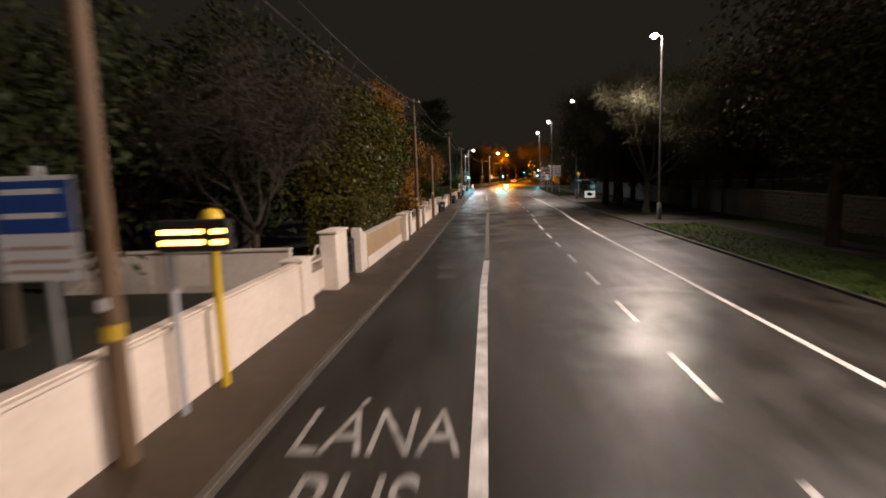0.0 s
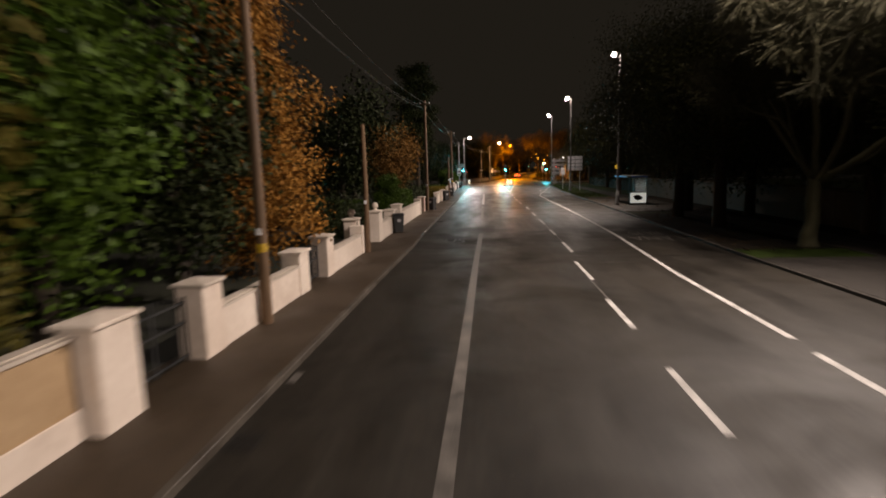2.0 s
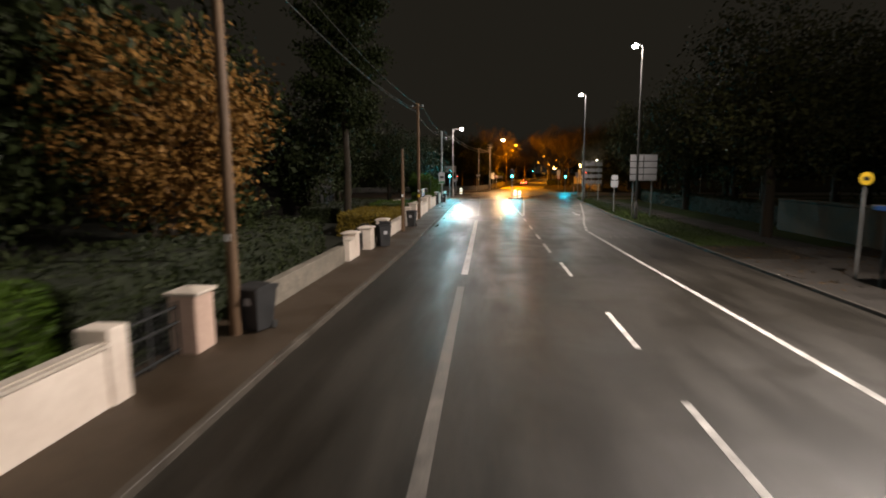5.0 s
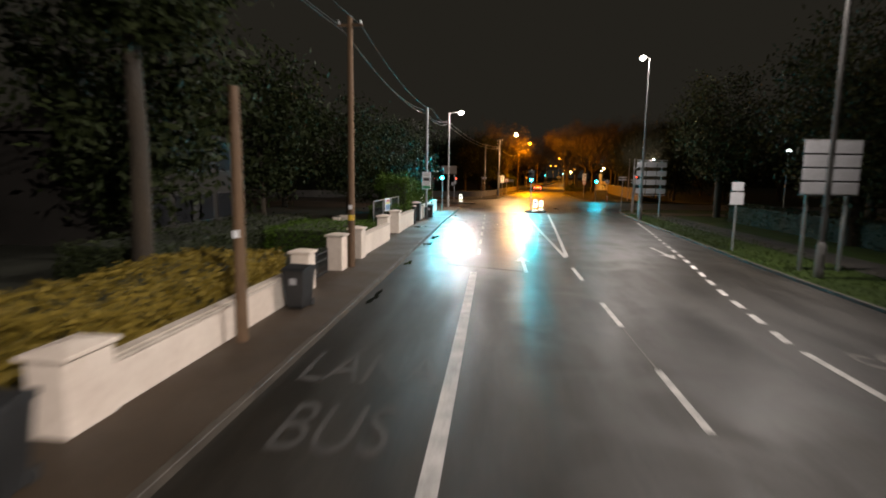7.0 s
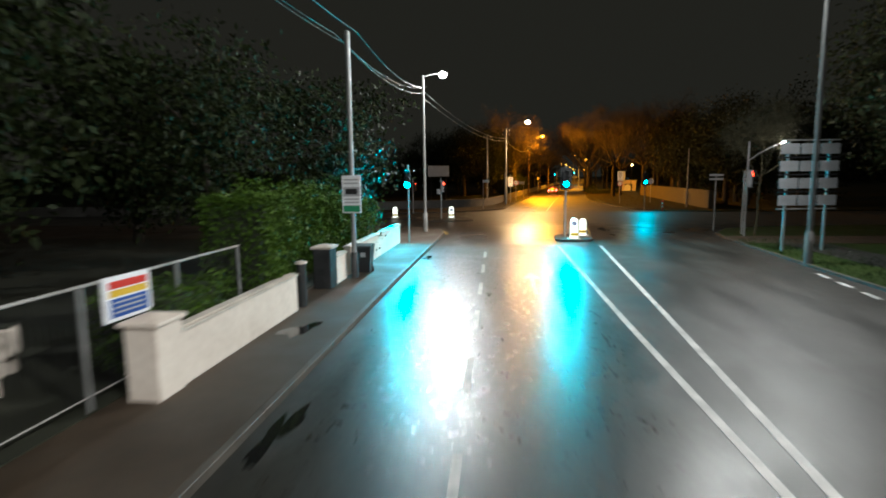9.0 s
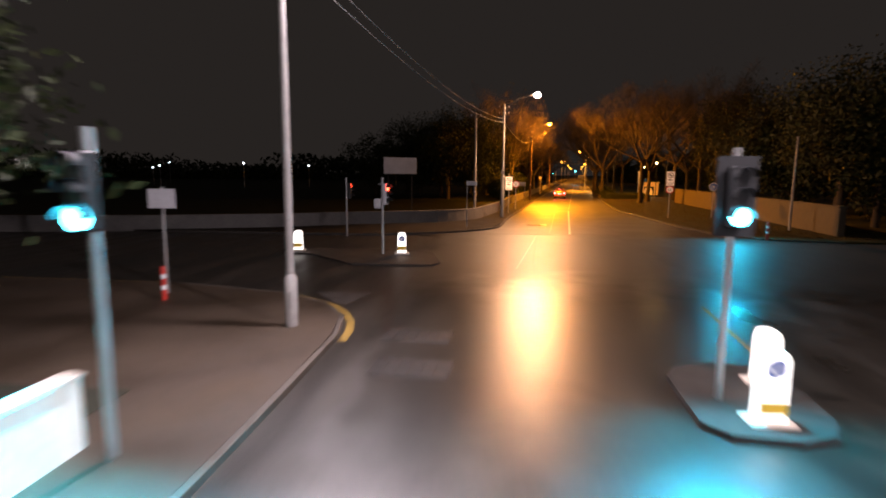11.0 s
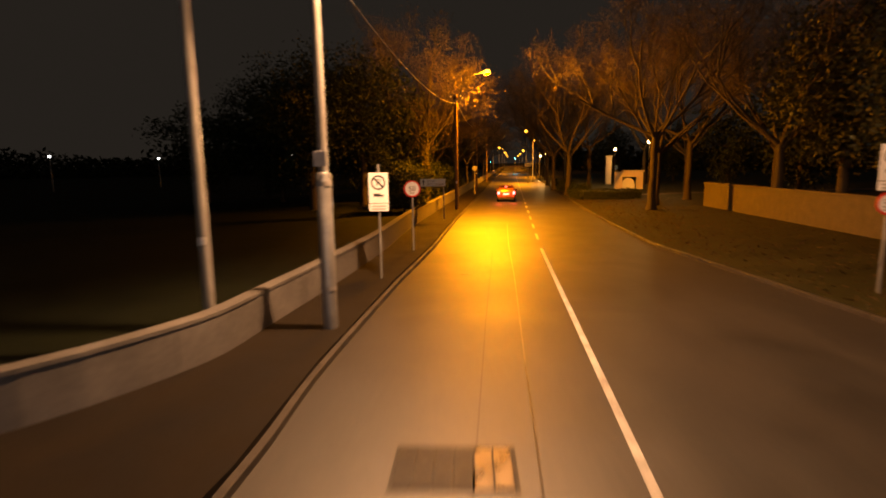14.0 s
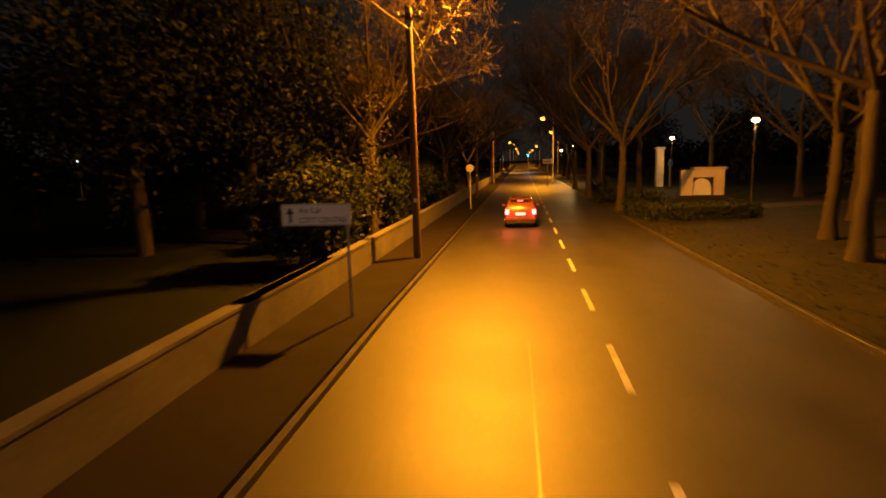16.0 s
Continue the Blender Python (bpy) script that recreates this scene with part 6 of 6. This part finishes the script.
for i in range(9):
    leafy_tree("dark bushy shrub behind the low wall", pose(1.2 + 0.62 * i - 0.4 * (i % 2), 199 + 4.3 * i, 0.05), 3.4 + 0.5 * (i % 3), 1.9, 0.3, LEAF_DARK, 60, 0.11, 90 + i, 8, 0.08, name="shrub", dense=1.3)
g = np.random.default_rng(19)
n = 26000
a = g.uniform(-0.75, 1.0, n)
d = g.uniform(330, 460, n)
wood_x, wood_y = -80 + d * np.sin(a) * 0.9, 60 + d * np.cos(a)
top = 9 + 4 * np.sin(wood_x * 0.05) + 2.5 * np.sin(wood_x * 0.17 + 1)
c = np.stack([wood_x, wood_y, np.abs(g.uniform(0, 1, n)) * top], 1)
keep = np.abs(wood_x - 8.1 - 0.1475 * (wood_y - 180)) > 16
tagged(part("woodland", leaf_mesh("woodland", c[keep], 1.5, 20), LEAF_DARK), "dark far woodland along the horizon", "woodland", kind="stuff")

# grass blades on the verge
g = np.random.default_rng(9)
n = 26000
yy = g.uniform(-5, 131, n)
xx = np.array([lerp(KERB_R, y) for y in yy]) + 0.2 + g.uniform(0, 1, n) ** 1.5 * 3.4
keep = ~(((yy > 33) & (yy < 82)))
xx, yy = xx[keep], yy[keep]
n = len(xx)
c = np.stack([xx, yy, np.full(n, 0.1)], 1)
side = g.normal(size=(n, 3)) * 0.012
side[:, 2] = 0
tip = np.stack([g.normal(size=n) * 0.04, g.normal(size=n) * 0.04, g.uniform(0.05, 0.14, n)], 1)
v = np.stack([c - side, c + side, c + tip], 1).reshape(-1, 3)
me = bpy.data.meshes.new("grass_blades")
me.from_pydata(v.tolist(), [], np.arange(3 * n).reshape(-1, 3).tolist())
tagged(part("grass_blades", me, GRASS), "short wet green grass on the verge", "grass", kind="stuff")


# fallen leaves under the trees
g = np.random.default_rng(29)
n = 9000
yy = g.uniform(156, 235, n)
edge = np.interp(yy, [y for x, y in FAR_R[1:]][0:9], [x for x, y in FAR_R[1:]][0:9])
c1 = np.stack([edge + 0.25 + np.abs(g.normal(size=n)) * 5.5, yy, np.full(n, 0.115)], 1)
yy = g.uniform(42, 82, 2200)
c2 = np.stack([np.array([lerp(KERB_R, y) for y in yy]) + 0.25 + g.uniform(0, 1, 2200) * 7, yy, np.full(2200, 0.118)], 1)
tagged(part("fallen_leaves", leaf_mesh("fallen_leaves", np.concatenate([c1, c2]), 0.055, 30, 0.93), LEAF_RUST), "scattered brown fallen leaves on the verge", "leaves", kind="stuff")


# ---- houses ----
def house(x0, x1, y0, y1, eaves, ridge, label, lit=()):
    h = thing("house", label, "house", pose(x1, (y0 + y1) / 2, 0.12))
    d, n = x1 - x0, (y1 - y0) / 2
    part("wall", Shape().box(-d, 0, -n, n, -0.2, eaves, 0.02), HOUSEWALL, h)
    rf = Shape().add([(-d - 0.4, -n - 0.4, eaves), (0.4, -n - 0.4, eaves), (0.4, n + 0.4, eaves), (-d - 0.4, n + 0.4, eaves), (-d / 2, -n + 1.5, ridge), (-d / 2, n - 1.5, ridge)], [(0, 1, 4), (1, 2, 5, 4), (2, 3, 5), (3, 0, 4, 5), (3, 2, 1, 0)])
    roof = part("roof", rf, ROOF, h)
    for yc in (-n + 1.6, n - 1.6):
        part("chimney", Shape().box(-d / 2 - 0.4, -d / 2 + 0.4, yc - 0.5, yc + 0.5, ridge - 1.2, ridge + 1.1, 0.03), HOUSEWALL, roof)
    k = 0
    for z in (0.9, 3.4):
        if z + 1.4 > eaves:
            continue
        for i in range(4):
            y = -n + (i + 0.5) * 2 * n / 4
            wn = part("window", Shape().box(-0.06, 0.03, y - 0.75, y + 0.75, z - 0.06, z + 1.36), DARKMETAL, h)
            for s in (-1, 1):
                part("pane", Shape().box(0.032, 0.04, y - 0.36 + s * 0.36, y + 0.36 + s * 0.33, z, z + 1.3), G_WIN if k in lit else WINDOW, wn)
            k += 1
    part("front_door", Shape().box(-0.05, 0.04, -0.5, 0.5, 0, 2.05, 0.01), DARKMETAL, h)
    return h


house(-30, -21.5, 60, 79, 5.4, 9.2, "rendered two-storey house coloured for darkness, with one lit window", (2,))
house(-22, -14.2, 99.3, 107, 4.9, 6.6, "rendered house coloured for darkness behind the garden hedges")
house(-27, -19, 14, 26, 5.4, 8.8, "rendered house coloured for darkness behind garden trees")

for x, y, w, h, turn in ((-8.2, 106.9, 0.24, 0.95, 20), (-7.9, 107.9, 0.34, 1.0, -12), (-8.6, 109.2, 0.22, 0.85, 35)):
    gs = thing("garden_planter", "pale square stone planter on a garden path", "planter", pose(x, y, 0.14, 0, 0, turn), "garden planters")
    part("base", Shape().box(-w * 0.8, w * 0.8, -w * 0.8, w * 0.8, -0.05, h * 0.3, 0.03), COPING, gs)
    part("bowl", Shape().box(-w, w, -w, w, h * 0.3, h, 0.06), COPING, gs)
    part("soil", Shape().box(-w * 0.85, w * 0.85, -w * 0.85, w * 0.85, h - 0.02, h + 0.02, 0.01), EARTH, gs)

# park lodge, gate posts and lamps
lodge = thing("park_lodge", "small yellow-lit stone lodge with an arched opening", "lodge", pose(28.9, 227.2, 0.1, 0, 0, -14))
part("wall", Shape().box(-1.75, -0.75, -0.3, 0.3, -0.1, 2.2, 0.03).box(0.95, 1.75, -0.3, 0.3, -0.1, 2.2, 0.03).box(-0.75, 0.95, -0.3, 0.3, 1.55, 2.2), PEACH, lodge)
part("cornice", Shape().box(-0.9, 1.9, -0.4, 0.4, 2.2, 2.4, 0.03), COPING, lodge)
arch = Shape()
for k in range(10):
    a0, a1 = math.pi * k / 10, math.pi * (k + 1) / 10
    arch.add([(0.75 * math.cos(a0), 0.1, 0.7 + 0.75 * math.sin(a0)), (0.75 * math.cos(a1), 0.1, 0.7 + 0.75 * math.sin(a1)), (0, 0.1, 0.7)], [(0, 1, 2)])
arch.box(-0.79, 0.79, 0.1, 0.16, 0, 0.7)
part("white_panel", arch, SIGNWHITE, lodge)
for x, y in ((31.3, 242.6),):
    gp = thing("gate_pier", "tall stone park gate pier lit by a lamp", "gate pier", pose(x, y, 0.1, 0, 0, -8))
    part("shaft", Shape().box(-0.4, 0.4, -0.4, 0.4, -0.1, 4.2, 0.03), PEACH, gp)
    part("cap", Shape().box(-0.5, 0.5, -0.5, 0.5, 4.2, 4.45, 0.03), COPING, gp)


def park_lamp(x, y, top, label):
    s = thing("park_lamp", label, "park lamp", pose(x, y, 0.1), "park lamps")
    part("column", Shape().tube([(0, 0, -0.1), (0, 0, 1.0), (0, 0, top - 0.3)], [0.09, 0.06, 0.045], 10), DARKMETAL, s)
    hd = part("lantern", Shape().lathe([(0.05, top - 0.35), (0.16, top - 0.1), (0.22, top + 0.12), (0.05, top + 0.22), (0.0, top + 0.24)]), DARKMETAL, s)
    part("lens", Shape().ball((0, 0, top - 0.1), 0.21, 14, 8, 0.8), G_PARK, hd, "warm lit lens")
    lamp("POINT", 900, (1.0, 0.55, 0.16), s, pose(0, 0, top - 0.45), 0.15)


G_PARK = glow("park_lamp_lens", (1.0, 0.68, 0.3), 30)
for x, y, top in ((27.1, 216.4, 5.75), (30.6, 237.7, 5.4), (24.4, 256, 5.2), (26.5, 272, 5.0)):
    park_lamp(x, y, top, "park lamp with a warm glowing lantern")
sg = sign_post(32.2, 241.8, 3.1, "small square sign on a post in the park", 10, 0.1)
part("plate", Shape().box(-0.28, 0.28, -0.06, -0.04, 2.3, 2.9, 0.006), SIGNBLUE, sg)
path3 = Shape().ribbon([(18.5, 211.5), (21, 214.3), (32, 217), (60, 219)], 2.4, -0.02, 0.106)
tagged(part("pavement", path3, FOOTPATH), "park path leading off between trees", "pavement", kind="structure")

# lit lamp posts far off across the dark field and beyond the right wall
for x, y, top in ((-60, 250, 6.0), (-48, 262, 5.6), (-30, 290, 6.2), (-110, 300, 7), (-95, 268, 5), (-16, 330, 6.5), (34.3, 145, 6.95), (-75, 240, 5.2)):
    dl = thing("lamp_post", "small white lamp post far off in the dark", "lamp post", pose(x, y, 0.0))
    part("column", Shape().tube([(0, 0, 0), (0, 0, top - 0.2)], 0.06, 8), STEEL, dl)
    part("lens", Shape().ball((0, 0, top - 0.1), 0.26 if y < 200 else 0.2, 10, 6, 0.8), G_DOT, dl)


# ---- the car ahead ----
car = thing("car", "dark red hatchback with roof rails and glowing tail lights", "car", pose(10.5, 208.9, 0, 0, 0, -TURN))
# each row: y, sill height, half widths at sill, belt and roof, belt height, roof height
ROWS = [(0.0, 0.34, 0.72, 0.76, 0.74, 0.62, 0.66), (0.05, 0.3, 0.8, 0.84, 0.8, 0.9, 0.96), (0.16, 0.28, 0.82, 0.86, 0.74, 0.95, 1.2), (0.36, 0.26, 0.83, 0.87, 0.64, 0.97, 1.46), (0.75, 0.26, 0.84, 0.88, 0.62, 0.97, 1.53),
        (1.6, 0.25, 0.84, 0.88, 0.62, 0.96, 1.55), (2.25, 0.25, 0.84, 0.88, 0.61, 0.95, 1.48), (3.0, 0.25, 0.84, 0.88, 0.72, 0.92, 1.03), (3.6, 0.26, 0.83, 0.86, 0.7, 0.82, 0.92), (3.95, 0.28, 0.78, 0.8, 0.64, 0.66, 0.74), (4.08, 0.34, 0.66, 0.68, 0.55, 0.55, 0.6)]
body = Shape()
ring = []
for y, z0, ws, wb, wr, zb, zr in ROWS:
    half = [(ws, z0), (wb - 0.01, z0 + 0.12), (wb, (z0 + zb) / 2), (wb - 0.02, zb), (wr + 0.03, zr - 0.06), (wr - 0.08, zr)]
    ring.append([(x, y, z) for x, z in half] + [(-x, y, z) for x, z in half[::-1]])
k = len(ring[0])
body.add([p for r in ring for p in r], [(i * k + j, i * k + (j + 1) % k, (i + 1) * k + (j + 1) % k, (i + 1) * k + j) for i in range(len(ring) - 1) for j in range(k)], True)
body.add(ring[0] + ring[-1], [tuple(range(k)), tuple(range(2 * k - 1, k - 1, -1))])
cb = part("body", body, CARPAINT, car)
part("rear_window", Shape().add([(-0.6, 0.135, 1.0), (0.6, 0.135, 1.0), (0.5, 0.31, 1.42), (-0.5, 0.31, 1.42), (-0.6, 0.2, 1.0), (0.6, 0.2, 1.0), (0.5, 0.36, 1.42), (-0.5, 0.36, 1.42)], [(0, 1, 2, 3), (0, 4, 5, 1), (1, 5, 6, 2), (2, 6, 7, 3), (3, 7, 4, 0)]), WINDOW, cb)
part("spoiler", Shape().box(-0.54, 0.54, 0.2, 0.5, 1.485, 1.53, 0.02), CARPAINT, car)
part("brake_lamp", Shape().box(-0.14, 0.14, 0.17, 0.2, 1.43, 1.46), G_TAIL, car)
part("bumper", Shape().box(-0.81, 0.81, -0.1, 0.25, 0.36, 0.62, 0.07), CARPAINT, car)
part("lower_bumper", Shape().box(-0.78, 0.78, -0.08, 0.3, 0.22, 0.4, 0.04), SIGNBLACK, car)
# the plate itself glows, in place of light falling on it
part("number_plate", Shape().box(-0.26, 0.26, -0.022, 0.03, 0.7, 0.82), G_PLATE, car, "blank white rear plate")
part("bar", Shape().box(-0.2, 0.2, -0.027, -0.0225, 0.735, 0.785), SIGNGREY, car)
for s in (-1, 1):
    part("tail_light", Shape().box(s * 0.71 - 0.11, s * 0.71 + 0.11, 0.0, 0.22, 0.7, 1.0, 0.04), G_TAIL, car, "glowing red tail light")
    part("mirror", Shape().box(s * 0.98 - 0.1, s * 0.98 + 0.1, 2.35, 2.55, 0.98, 1.13, 0.03), CARPAINT, car)
    part("roof_rail", Shape().tube([(s * 0.56, 0.5, 1.54), (s * 0.56, 0.6, 1.6), (s * 0.56, 1.9, 1.6), (s * 0.56, 2.0, 1.54)], 0.02, 6), ALLOY, car, "bright metal roof rail")
    part("side_window", Shape().add([(s * 0.885, 0.6, 1.0), (s * 0.885, 2.5, 1.0), (s * 0.69, 2.1, 1.42), (s * 0.69, 0.8, 1.45)], [(0, 1, 2, 3)]), WINDOW, cb)
    for y in (0.75, 3.3):
        wh = part("wheel", Shape().tube([(s * 0.66, y, 0.31), (s * 0.87, y, 0.31)], 0.31, 20), RUBBER, car)
        part("rim", Shape().tube([(s * 0.8, y, 0.31), (s * 0.882, y, 0.31)], 0.2, 16), ALLOY, wh)
    lamp("POINT", 26, (1.0, 0.07, 0.05), car, pose(s * 0.71, -0.2, 0.82), 0.07)
